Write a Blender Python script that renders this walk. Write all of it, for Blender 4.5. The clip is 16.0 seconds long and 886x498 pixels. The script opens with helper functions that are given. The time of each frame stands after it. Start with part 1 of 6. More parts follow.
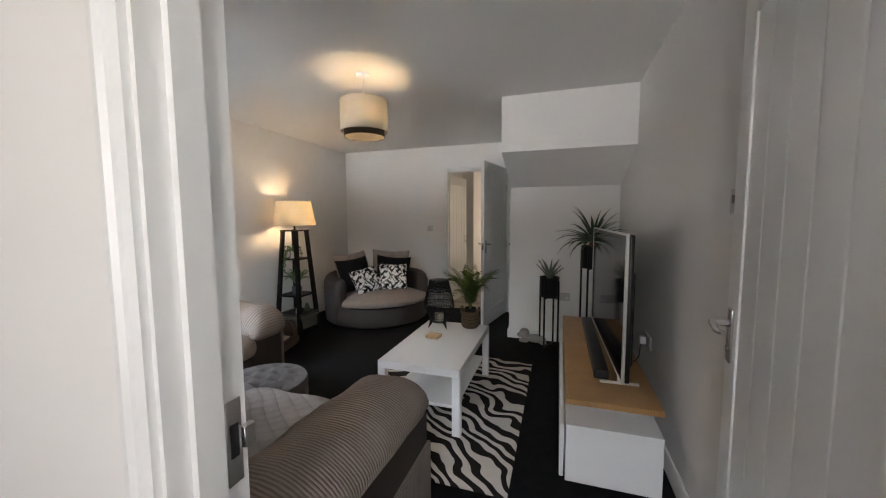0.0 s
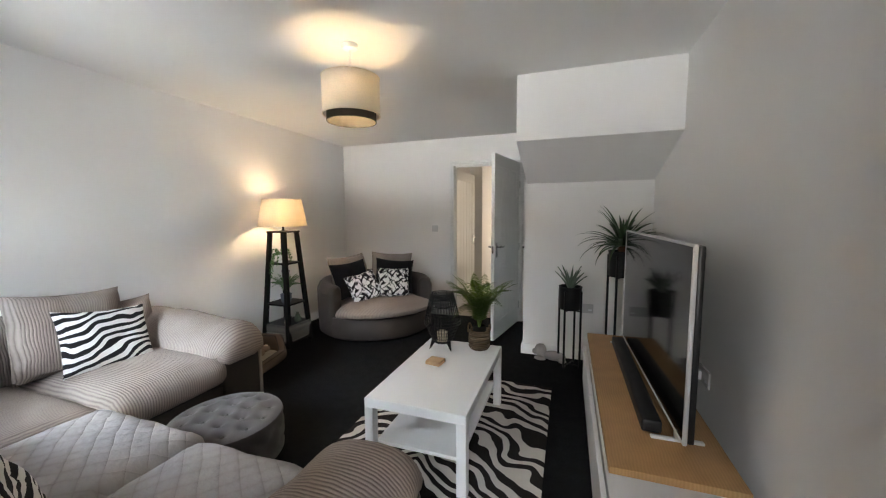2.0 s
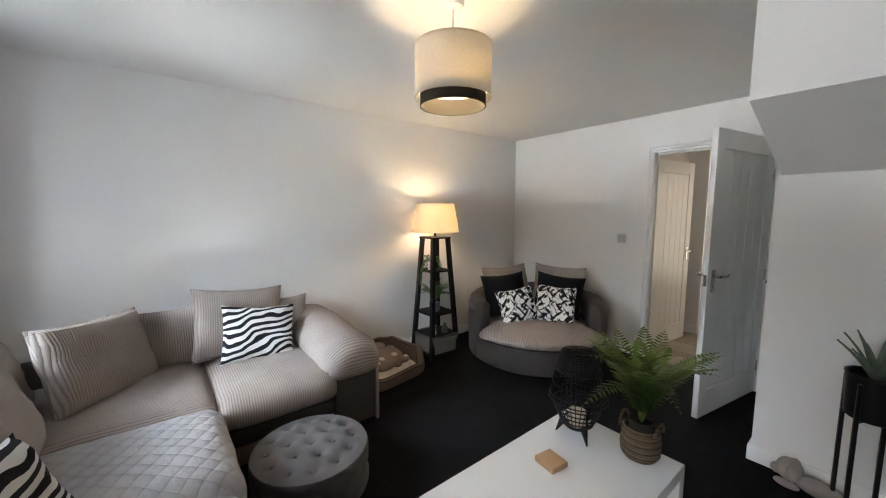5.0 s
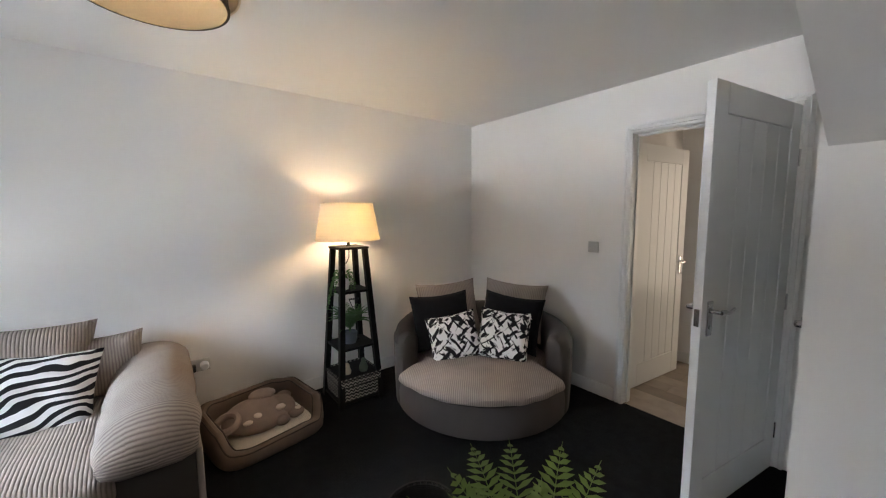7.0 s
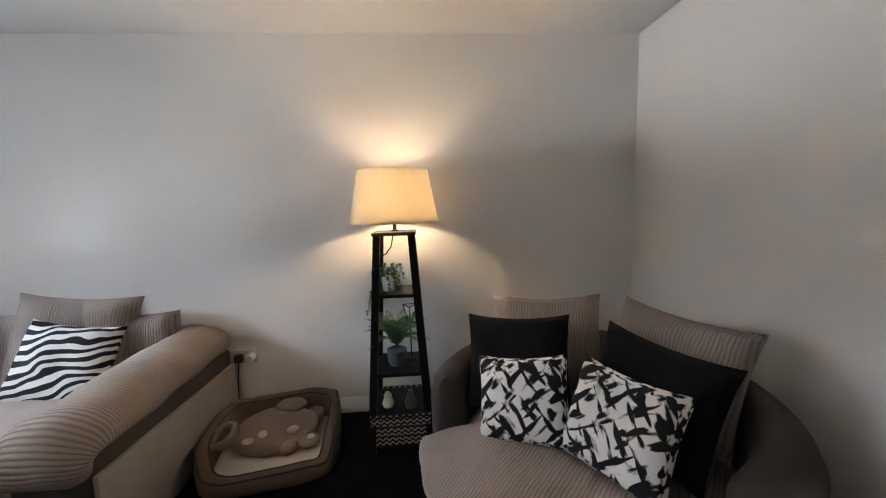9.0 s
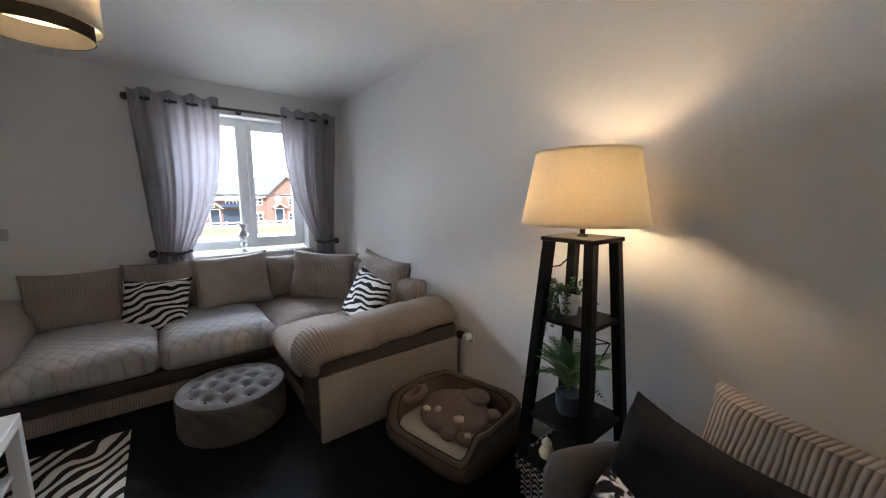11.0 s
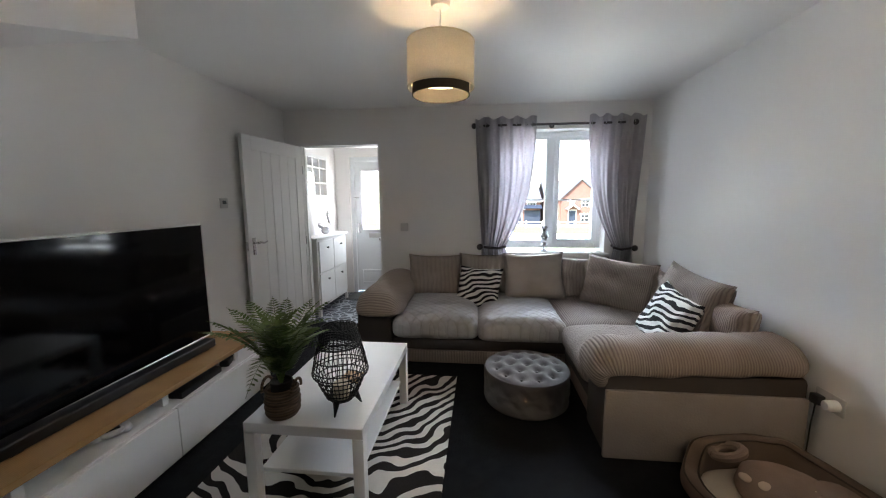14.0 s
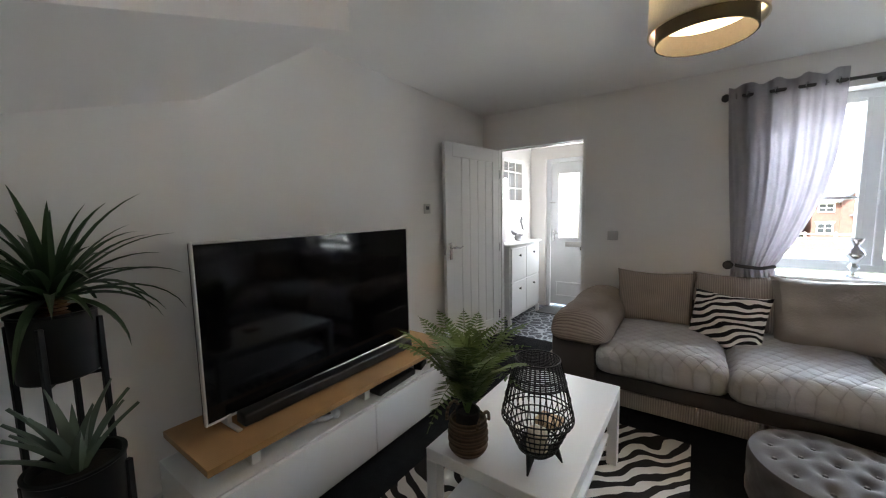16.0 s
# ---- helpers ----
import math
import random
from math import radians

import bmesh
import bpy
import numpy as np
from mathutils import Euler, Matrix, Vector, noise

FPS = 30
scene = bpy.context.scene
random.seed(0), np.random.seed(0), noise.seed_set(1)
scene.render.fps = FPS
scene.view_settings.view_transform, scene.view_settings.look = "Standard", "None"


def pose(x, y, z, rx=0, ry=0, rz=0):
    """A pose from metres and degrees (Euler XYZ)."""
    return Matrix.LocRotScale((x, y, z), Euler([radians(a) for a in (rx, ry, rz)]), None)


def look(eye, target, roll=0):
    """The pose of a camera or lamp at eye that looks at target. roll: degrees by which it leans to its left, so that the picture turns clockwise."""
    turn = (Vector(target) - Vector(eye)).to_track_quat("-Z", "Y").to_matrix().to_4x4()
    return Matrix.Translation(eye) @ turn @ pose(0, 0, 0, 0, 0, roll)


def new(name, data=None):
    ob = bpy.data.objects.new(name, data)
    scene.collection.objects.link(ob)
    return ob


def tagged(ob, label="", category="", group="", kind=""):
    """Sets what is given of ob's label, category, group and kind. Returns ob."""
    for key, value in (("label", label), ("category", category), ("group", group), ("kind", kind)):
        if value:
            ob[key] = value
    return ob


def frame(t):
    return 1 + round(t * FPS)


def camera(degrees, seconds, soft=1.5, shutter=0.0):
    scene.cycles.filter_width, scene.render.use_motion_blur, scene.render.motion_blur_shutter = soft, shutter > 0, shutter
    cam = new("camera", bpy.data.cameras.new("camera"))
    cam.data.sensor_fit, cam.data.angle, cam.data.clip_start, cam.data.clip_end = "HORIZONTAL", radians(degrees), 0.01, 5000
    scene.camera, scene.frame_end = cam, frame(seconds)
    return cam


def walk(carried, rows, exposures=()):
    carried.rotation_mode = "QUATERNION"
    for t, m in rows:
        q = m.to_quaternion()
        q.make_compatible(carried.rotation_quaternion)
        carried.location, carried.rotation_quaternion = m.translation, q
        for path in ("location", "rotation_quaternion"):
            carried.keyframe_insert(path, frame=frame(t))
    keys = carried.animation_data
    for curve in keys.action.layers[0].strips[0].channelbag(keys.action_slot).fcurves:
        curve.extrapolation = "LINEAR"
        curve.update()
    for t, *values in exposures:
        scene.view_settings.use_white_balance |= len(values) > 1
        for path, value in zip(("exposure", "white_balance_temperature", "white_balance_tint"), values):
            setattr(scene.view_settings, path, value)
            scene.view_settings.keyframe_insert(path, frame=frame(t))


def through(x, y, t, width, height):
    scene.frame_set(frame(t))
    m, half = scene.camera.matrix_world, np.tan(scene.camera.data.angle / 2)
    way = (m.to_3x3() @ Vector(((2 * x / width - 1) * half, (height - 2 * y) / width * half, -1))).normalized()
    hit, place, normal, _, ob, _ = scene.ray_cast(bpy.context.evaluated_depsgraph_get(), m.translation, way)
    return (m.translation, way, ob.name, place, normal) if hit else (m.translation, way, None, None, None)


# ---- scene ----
cam = camera(101.9, 16.0, soft=1.15)
PATH = [
    (0, (0.502, -0.174, 1.346), (-0.112, 1.722, 1.177), -0.3),
    (0.5, (0.483, -0.047, 1.335), (-0.109, 1.856, 1.171), -0.3),
    (1, (0.443, 0.110, 1.326), (-0.144, 2.014, 1.157), -0.3),
    (1.5, (0.404, 0.2, 1.337), (-0.192, 2.101, 1.156), -0.4),
    (2, (0.38, 0.285, 1.376), (-0.274, 2.166, 1.191), -0.3),
    (2.5, (0.429, 0.437, 1.399), (-0.376, 2.258, 1.21), -0.4),
    (3, (0.478, 0.547, 1.417), (-0.583, 2.232, 1.228), -0.3),
    (3.5, (0.503, 0.599, 1.418), (-0.899, 2.012, 1.228), -0.3),
    (3.7, (0.516, 0.639, 1.427), (-0.98, 1.952, 1.234), -0.3),
    (6, (0.254, 1.635, 1.488), (-1.315, 2.856, 1.277), -0.1),
    (6.5, (0.188, 1.867, 1.473), (-1.392, 3.074, 1.261), -0.3),
    (7, (0.158, 2.225, 1.479), (-1.408, 3.453, 1.278), -0.3),
    (7.5, (0.101, 2.687, 1.491), (-1.537, 3.81, 1.253), -0.6),
    (8, (-0.117, 2.932, 1.372), (-1.862, 3.892, 1.191), -0.5),
    (8.2, (-0.14, 3.082, 1.359), (-1.959, 3.89, 1.166), -0.9),
    (10.5, (-1.216, 3.968, 1.334), (-2.82, 2.8, 1.081), 0.2),
    (11, (-1.164, 4.173, 1.374), (-2.388, 2.615, 1.098), -0.1),
    (11.5, (-1.124, 4.282, 1.396), (-1.941, 2.478, 1.118), 0.4),
    (12, (-1.144, 4.347, 1.414), (-1.652, 2.434, 1.128), 0.2),
    (12.5, (-1.127, 4.336, 1.416), (-1.45, 2.383, 1.132), 0.1),
    (13, (-1.082, 4.316, 1.44), (-1.264, 2.347, 1.142), 0.2),
    (13.5, (-1.083, 4.23, 1.408), (-1.076, 2.251, 1.119), -0.0),
    (14, (-1.092, 4.184, 1.405), (-0.89, 2.211, 1.143), -0.3),
    (14.5, (-1.137, 4.149, 1.402), (-0.62, 2.231, 1.172), -0.5),
    (15, (-1.124, 4.105, 1.385), (-0.386, 2.258, 1.171), -0.7),
    (15.5, (-0.998, 4.004, 1.375), (-0.073, 2.243, 1.162), -0.8),
    (16, (-0.897, 3.849, 1.366), (0.255, 2.227, 1.163), -1.1),
]
walk(cam, [(t, look(eye, target, roll)) for t, eye, target, roll in PATH],
     exposures=[(0.0, 2.45, 7350, 16), (0.9, 3.05, 7400, 14), (2.0, 3.0, 7200, 13), (3.7, 3.0, 7000, 12), (8.2, 2.85, 7000, 15),
                (10.5, 2.3, 6800, 15), (13.5, 2.52, 6900, 13), (16.0, 2.75, 7050, 12)])
# ---- world, sun and lamps ----
world = bpy.data.worlds.new("sky")
scene.world = world
world.use_nodes = True
wnt = world.node_tree
wbg = wnt.nodes["Background"]
sky = wnt.nodes.new("ShaderNodeTexSky")
sky.sky_type = "NISHITA"
sky.sun_disc = False
sky.sun_elevation = radians(48)
sky.sun_rotation = radians(42)
wnt.links.new(sky.outputs[0], wbg.inputs[0])
wbg.inputs[1].default_value = 0.15
sun_data = bpy.data.lights.new("sun", "SUN")
sun_data.energy = 3.2
sun_data.angle = radians(0.5)
sun_data.color = (1.0, 0.95, 0.88)
sun = new("sun", sun_data)
sun.matrix_world = look((0, 0, 0), (-0.45, -0.50, -0.74))


def lamp_area(name, where, at, w, h, watts, color):
    d = bpy.data.lights.new(name, "AREA")
    d.shape, d.size, d.size_y, d.energy, d.color = "RECTANGLE", w, h, watts, color
    ob = new(name, d)
    ob.matrix_world = look(where, at)
    return ob


WARM = (1.0, 0.74, 0.46)
# Added panel outside, above the view, standing in for sky light through the window.
lamp_area("sky_fill", (-3.6, -6.0, 5.0), (-2.6, 0.3, 1.5), 12.0, 3.6, 690, (0.68, 0.84, 1.0))
# Added unseen panel below the sill line, imitating light bounced off sunlit ground.
lamp_area("ground_bounce_fill", (-3.6, -6.0, -0.2), (-2.75, 2.0, 2.3), 12.0, 1.4, 370, (0.80, 0.90, 1.0))
lamp_area("front_door_daylight", (0.56, -1.215, 1.425), (0.56, 1.0, 1.425), 0.26, 0.87, 1.9, (0.95, 0.97, 1.0))
# Added warm fill hidden by the solid east lobby wall; no window there.
lamp_area("lobby_fill", (0.08, 7.0, 1.25), (-1.0, 6.4, 1.2), 0.7, 1.6, 2.2, (1.0, 0.88, 0.72))

# ---- materials ----


def mat(name, color, rough=0.6, metal=0.0, vary=0.12, scale=6.0, bump=0.1, bscale=120.0, spec=0.5, hue=None, dist=0.002):
    """Principled surface with a stain at one scale and fine relief at another."""
    m = bpy.data.materials.new(name)
    m.use_nodes = True
    nt = m.node_tree
    b = nt.nodes["Principled BSDF"]
    b.inputs["Roughness"].default_value = rough
    b.inputs["Metallic"].default_value = metal
    b.inputs["Specular IOR Level"].default_value = spec
    tc = nt.nodes.new("ShaderNodeTexCoord")
    n1 = nt.nodes.new("ShaderNodeTexNoise")
    n1.inputs["Scale"].default_value = scale
    n1.inputs["Detail"].default_value = 5
    nt.links.new(tc.outputs["Object"], n1.inputs["Vector"])
    ramp = nt.nodes.new("ShaderNodeMix")
    ramp.data_type = "RGBA"
    c2 = hue if hue else tuple(c * (1 - vary) for c in color)
    ramp.inputs["A"].default_value = (*tuple(min(1, c * (1 + vary * 0.5)) for c in color), 1)
    ramp.inputs["B"].default_value = (*c2, 1)
    nt.links.new(n1.outputs["Fac"], ramp.inputs["Factor"])
    nt.links.new(ramp.outputs["Result"], b.inputs["Base Color"])
    if bump:
        n2 = nt.nodes.new("ShaderNodeTexNoise")
        n2.inputs["Scale"].default_value = bscale
        n2.inputs["Detail"].default_value = 3
        nt.links.new(tc.outputs["Object"], n2.inputs["Vector"])
        bp = nt.nodes.new("ShaderNodeBump")
        bp.inputs["Strength"].default_value = bump
        bp.inputs["Distance"].default_value = dist
        nt.links.new(n2.outputs["Fac"], bp.inputs["Height"])
        nt.links.new(bp.outputs["Normal"], b.inputs["Normal"])
    return m


def bands(m, axis, spacing, depth=0.004, wob=1.2, tint=0.25, strength=0.8, space="Object", turn=0.0, sharp=1.0):
    """Adds corded ribs along one axis to a material; tint puts groove shade into the colour (grain on oak)."""
    nt = m.node_tree
    b = nt.nodes["Principled BSDF"]
    tc = [n for n in nt.nodes if n.type == "TEX_COORD"][0]
    w = nt.nodes.new("ShaderNodeTexWave")
    w.wave_type, w.bands_direction, w.wave_profile = "BANDS", axis, "SIN"
    w.inputs["Scale"].default_value = 0.314 / spacing
    w.inputs["Distortion"].default_value = wob
    w.inputs["Detail"].default_value = 2
    w.inputs["Detail Scale"].default_value = 0.35
    mpg = nt.nodes.new("ShaderNodeMapping")
    mpg.inputs["Rotation"].default_value = (0, 0, radians(turn))
    nt.links.new(tc.outputs[space], mpg.inputs["Vector"])
    nt.links.new(mpg.outputs[0], w.inputs["Vector"])
    pw = nt.nodes.new("ShaderNodeMath")
    pw.operation = "POWER"
    pw.inputs[1].default_value = sharp
    nt.links.new(w.outputs["Fac"], pw.inputs[0])
    bp = nt.nodes.new("ShaderNodeBump")
    bp.inputs["Strength"].default_value = strength
    bp.inputs["Distance"].default_value = depth
    nt.links.new(pw.outputs[0], bp.inputs["Height"])
    old = b.inputs["Normal"].links
    if old:
        nt.links.new(old[0].from_socket, bp.inputs["Normal"])
    nt.links.new(bp.outputs["Normal"], b.inputs["Normal"])
    src = b.inputs["Base Color"].links[0].from_socket
    mx = nt.nodes.new("ShaderNodeMix")
    mx.data_type, mx.blend_type = "RGBA", "MULTIPLY"
    g = 1 - tint
    mp = nt.nodes.new("ShaderNodeMapRange")
    mp.inputs["To Min"].default_value = 1.0
    mp.inputs["To Max"].default_value = 0.0
    nt.links.new(pw.outputs[0], mp.inputs["Value"])
    fade = nt.nodes.new("ShaderNodeTexNoise")
    fade.inputs["Scale"].default_value = 7.0
    fade.inputs["Detail"].default_value = 3.0
    nt.links.new(tc.outputs["Object"], fade.inputs["Vector"])
    fr = nt.nodes.new("ShaderNodeMapRange")
    fr.inputs["From Min"].default_value = 0.35
    fr.inputs["From Max"].default_value = 0.62
    fr.inputs["To Min"].default_value = 0.6
    nt.links.new(fade.outputs["Fac"], fr.inputs["Value"])
    mu = nt.nodes.new("ShaderNodeMath")
    mu.operation = "MULTIPLY"
    nt.links.new(mp.outputs["Result"], mu.inputs[0])
    nt.links.new(fr.outputs["Result"], mu.inputs[1])
    nt.links.new(mu.outputs[0], mx.inputs["Factor"])
    nt.links.new(src, mx.inputs["A"])
    mx.inputs["B"].default_value = (g, g * 0.97, g * 0.94, 1)
    nt.links.new(mx.outputs["Result"], b.inputs["Base Color"])
    return m


def stripes(name, light, dark, scale, distort, rough=0.85, turn=(0, 0, 0), dscale=1.0, cut=0.5, kind="wave"):
    """Two-tone animal or brushed print with hard edges."""
    m = bpy.data.materials.new(name)
    m.use_nodes = True
    nt = m.node_tree
    b = nt.nodes["Principled BSDF"]
    b.inputs["Roughness"].default_value = rough
    b.inputs["Specular IOR Level"].default_value = 0.2
    tc = nt.nodes.new("ShaderNodeTexCoord")
    mp = nt.nodes.new("ShaderNodeMapping")
    mp.inputs["Rotation"].default_value = [radians(a) for a in turn]
    nt.links.new(tc.outputs["Object"], mp.inputs["Vector"])
    if kind == "noise":
        mp.inputs["Scale"].default_value = (1.0, 1.0, 1.7)
        w = nt.nodes.new("ShaderNodeTexNoise")
        w.inputs["Scale"].default_value = scale
        w.inputs["Detail"].default_value = 2.0
        w.inputs["Distortion"].default_value = distort
    elif kind == "strokes":
        w = nt.nodes.new("ShaderNodeMath")
        w.operation = "MAXIMUM"
        for side, ang in enumerate((38, -47)):
            m2 = nt.nodes.new("ShaderNodeMapping")
            m2.vector_type = "TEXTURE"
            m2.inputs["Rotation"].default_value = (0, radians(ang), 0)
            m2.inputs["Scale"].default_value = (1.0, 1.0, 3.4)
            m2.inputs["Location"].default_value = (side * 3.7, 0, side * 1.3)
            nt.links.new(tc.outputs["Object"], m2.inputs["Vector"])
            st = nt.nodes.new("ShaderNodeTexNoise")
            st.inputs["Scale"].default_value = scale
            st.inputs["Detail"].default_value = 1.5
            st.inputs["Distortion"].default_value = distort
            nt.links.new(m2.outputs[0], st.inputs["Vector"])
            nt.links.new(st.outputs["Fac"], w.inputs[side])
        light, dark = dark, light
    elif kind == "wave":
        w = nt.nodes.new("ShaderNodeTexWave")
        w.wave_profile = "SIN"
        w.inputs["Scale"].default_value = scale
        w.inputs["Distortion"].default_value = distort
        w.inputs["Detail"].default_value = 1.0
        w.inputs["Detail Scale"].default_value = dscale
        w.inputs["Detail Roughness"].default_value = 0.35
    else:
        w = nt.nodes.new("ShaderNodeTexVoronoi")
        w.feature = "DISTANCE_TO_EDGE"
        w.inputs["Scale"].default_value = scale
        nz = nt.nodes.new("ShaderNodeTexNoise")
        nz.inputs["Scale"].default_value = scale * 1.3
        nt.links.new(mp.outputs[0], nz.inputs["Vector"])
        ad = nt.nodes.new("ShaderNodeMix")
        ad.data_type = "VECTOR"
        ad.inputs["Factor"].default_value = distort
        nt.links.new(mp.outputs[0], ad.inputs["A"])
        nt.links.new(nz.outputs["Color"], ad.inputs["B"])
        nt.links.new(ad.outputs["Result"], w.inputs["Vector"])
    if kind in ("wave", "noise"):
        nt.links.new(mp.outputs[0], w.inputs["Vector"])
    cr = nt.nodes.new("ShaderNodeValToRGB")
    cr.color_ramp.elements[0].position = cut - 0.03
    cr.color_ramp.elements[0].color = (*dark, 1)
    cr.color_ramp.elements[1].position = cut + 0.03
    cr.color_ramp.elements[1].color = (*light, 1)
    nt.links.new(w.outputs[0], cr.inputs["Fac"])
    nt.links.new(cr.outputs["Color"], b.inputs["Base Color"])
    n2 = nt.nodes.new("ShaderNodeTexNoise")
    n2.inputs["Scale"].default_value = 300
    nt.links.new(tc.outputs["Object"], n2.inputs["Vector"])
    bp = nt.nodes.new("ShaderNodeBump")
    bp.inputs["Strength"].default_value = 0.4
    bp.inputs["Distance"].default_value = 0.002
    nt.links.new(n2.outputs["Fac"], bp.inputs["Height"])
    nt.links.new(bp.outputs["Normal"], b.inputs["Normal"])
    return m


def shade_mat(name, color, through, grain=160):
    """Lampshade cloth that lets the bulb's light through."""
    m = mat(name, color, 0.9, vary=0.18, scale=grain, bump=0.25, bscale=400)
    nt = m.node_tree
    b = nt.nodes["Principled BSDF"]
    tr = nt.nodes.new("ShaderNodeBsdfTranslucent")
    nt.links.new(b.inputs["Base Color"].links[0].from_socket, tr.inputs["Color"])
    mx = nt.nodes.new("ShaderNodeMixShader")
    mx.inputs[0].default_value = through
    out = nt.nodes["Material Output"]
    nt.links.new(b.outputs[0], mx.inputs[1])
    nt.links.new(tr.outputs[0], mx.inputs[2])
    nt.links.new(mx.outputs[0], out.inputs["Surface"])
    return m


def glass_mat(name):
    m = bpy.data.materials.new(name)
    m.use_nodes = True
    b = m.node_tree.nodes["Principled BSDF"]
    b.inputs["Base Color"].default_value = (1, 1, 1, 1)
    b.inputs["Roughness"].default_value = 0.0
    b.inputs["Transmission Weight"].default_value = 1.0
    b.inputs["IOR"].default_value = 1.02
    return m


def glow_mat(name, color, strength):
    m = bpy.data.materials.new(name)
    m.use_nodes = True
    b = m.node_tree.nodes["Principled BSDF"]
    b.inputs["Emission Color"].default_value = (*color, 1)
    b.inputs["Emission Strength"].default_value = strength
    return m


M_WALL = mat("wall_paint", (0.84, 0.82, 0.80), 0.75, vary=0.03, scale=1.6, bump=0.12, bscale=260, spec=0.25)
M_CEIL = mat("ceiling_paint", (0.84, 0.83, 0.81), 0.85, vary=0.03, scale=2.0, bump=0.1, bscale=200, spec=0.2)
M_GLOSS = mat("white_gloss_paint", (0.82, 0.82, 0.81), 0.32, vary=0.03, scale=4, bump=0.05, bscale=60)
M_UPVC = mat("white_plastic", (0.82, 0.84, 0.86), 0.28, vary=0.02, bump=0.02)
M_CARPET = mat("charcoal_carpet", (0.012, 0.0125, 0.0145), 0.95, vary=0.6, scale=14, bump=1.0, bscale=500, spec=0.1, dist=0.006)
M_CORD = bands(mat("beige_corduroy", (0.352, 0.300, 0.272), 0.95, vary=0.14, scale=5, bump=0.3, bscale=350, spec=0.15), "X", 0.0135, tint=0.42, strength=0.7, wob=2.6, sharp=0.5)
M_CORDY = bands(mat("beige_corduroy_cross", (0.352, 0.300, 0.272), 0.95, vary=0.14, scale=5, bump=0.3, bscale=350, spec=0.15), "Y", 0.0135, tint=0.42, strength=0.7, wob=2.6, sharp=0.5)
M_CORDUV = bands(mat("beige_corduroy_roll", (0.352, 0.300, 0.272), 0.95, vary=0.14, scale=5, bump=0.3, bscale=350, spec=0.15), "X", 0.0135, tint=0.42, strength=0.7, space="UV", wob=2.2, sharp=0.5)
M_PLUSH = mat("beige_plush", (0.34, 0.30, 0.282), 0.95, vary=0.2, scale=7, bump=0.6, bscale=90, spec=0.15, dist=0.004)
M_THROW = mat("grey_quilted_throw", (0.43, 0.425, 0.435), 0.9, vary=0.16, scale=8, bump=0.7, bscale=22, spec=0.2, dist=0.01)
for ang in (38, -52):
    bands(M_THROW, "X", 0.06, depth=0.012, wob=3.0, tint=0.10, strength=0.45, turn=ang, sharp=0.2)
M_LEATHER = mat("brown_faux_suede", (0.055, 0.044, 0.039), 0.62, vary=0.3, scale=5, bump=0.25, bscale=220)
M_BLACKFAB = mat("black_cloth", (0.010, 0.010, 0.013), 0.9, vary=0.3, scale=20, bump=0.4, bscale=500, spec=0.2)
M_VELVET = mat("grey_velvet", (0.115, 0.105, 0.104), 0.8, vary=0.3, scale=6, bump=0.35, bscale=260, spec=0.2)
M_VELVET.node_tree.nodes["Principled BSDF"].inputs["Sheen Weight"].default_value = 0.1
M_CURTAIN = mat("grey_curtain_cloth", (0.50, 0.48, 0.505), 0.85, vary=0.1, scale=30, bump=0.3, bscale=600, spec=0.2)
M_ZEBRA = stripes("zebra_print", (0.64, 0.63, 0.62), (0.012, 0.012, 0.015), 7.0, 10.0, turn=(0, 76, 0), dscale=0.8)


def zebra_hide(name, light, dark, pitch, chevron):
    """Hide print: stripes swept back from a spine along y, wandering and of uneven width."""
    m = mat(name, light, 0.95, vary=0.12, scale=12, bump=0.8, bscale=420, spec=0.1, dist=0.004)
    nt = m.node_tree
    tc = [n for n in nt.nodes if n.type == "TEX_COORD"][0]

    def op(kind, a, b=0.0):
        n = nt.nodes.new("ShaderNodeMath")
        n.operation = kind
        for k, v in enumerate((a, b)):
            if isinstance(v, float):
                n.inputs[k].default_value = v
            else:
                nt.links.new(v, n.inputs[k])
        return n.outputs[0]

    def cloud(scale, detail):
        n = nt.nodes.new("ShaderNodeTexNoise")
        n.inputs["Scale"].default_value = scale
        n.inputs["Detail"].default_value = detail
        nt.links.new(tc.outputs["Object"], n.inputs["Vector"])
        return op("SUBTRACT", n.outputs["Fac"], 0.5)

    sep = nt.nodes.new("ShaderNodeSeparateXYZ")
    nt.links.new(tc.outputs["Object"], sep.inputs[0])
    across = op("ABSOLUTE", op("ADD", sep.outputs[0], op("MULTIPLY", cloud(1.3, 1.0), 0.5)))
    sweep = op("MULTIPLY", across, op("SUBTRACT", chevron, op("MULTIPLY", sep.outputs[1], 0.55)))
    v = op("ADD", op("ADD", sep.outputs[1], sweep), op("MULTIPLY", cloud(3.4, 1.5), 0.34))
    wave = op("SINE", op("MULTIPLY", v, 2 * math.pi / pitch))
    cut = op("GREATER_THAN", wave, op("ADD", op("MULTIPLY", cloud(6.0, 2.0), 1.5), 0.0))
    mx = nt.nodes.new("ShaderNodeMix")
    mx.data_type = "RGBA"
    nt.links.new(cut, mx.inputs["Factor"])
    mx.inputs["A"].default_value = (*dark, 1)
    b = nt.nodes["Principled BSDF"]
    nt.links.new(b.inputs["Base Color"].links[0].from_socket, mx.inputs["B"])
    nt.links.new(mx.outputs["Result"], b.inputs["Base Color"])
    return m


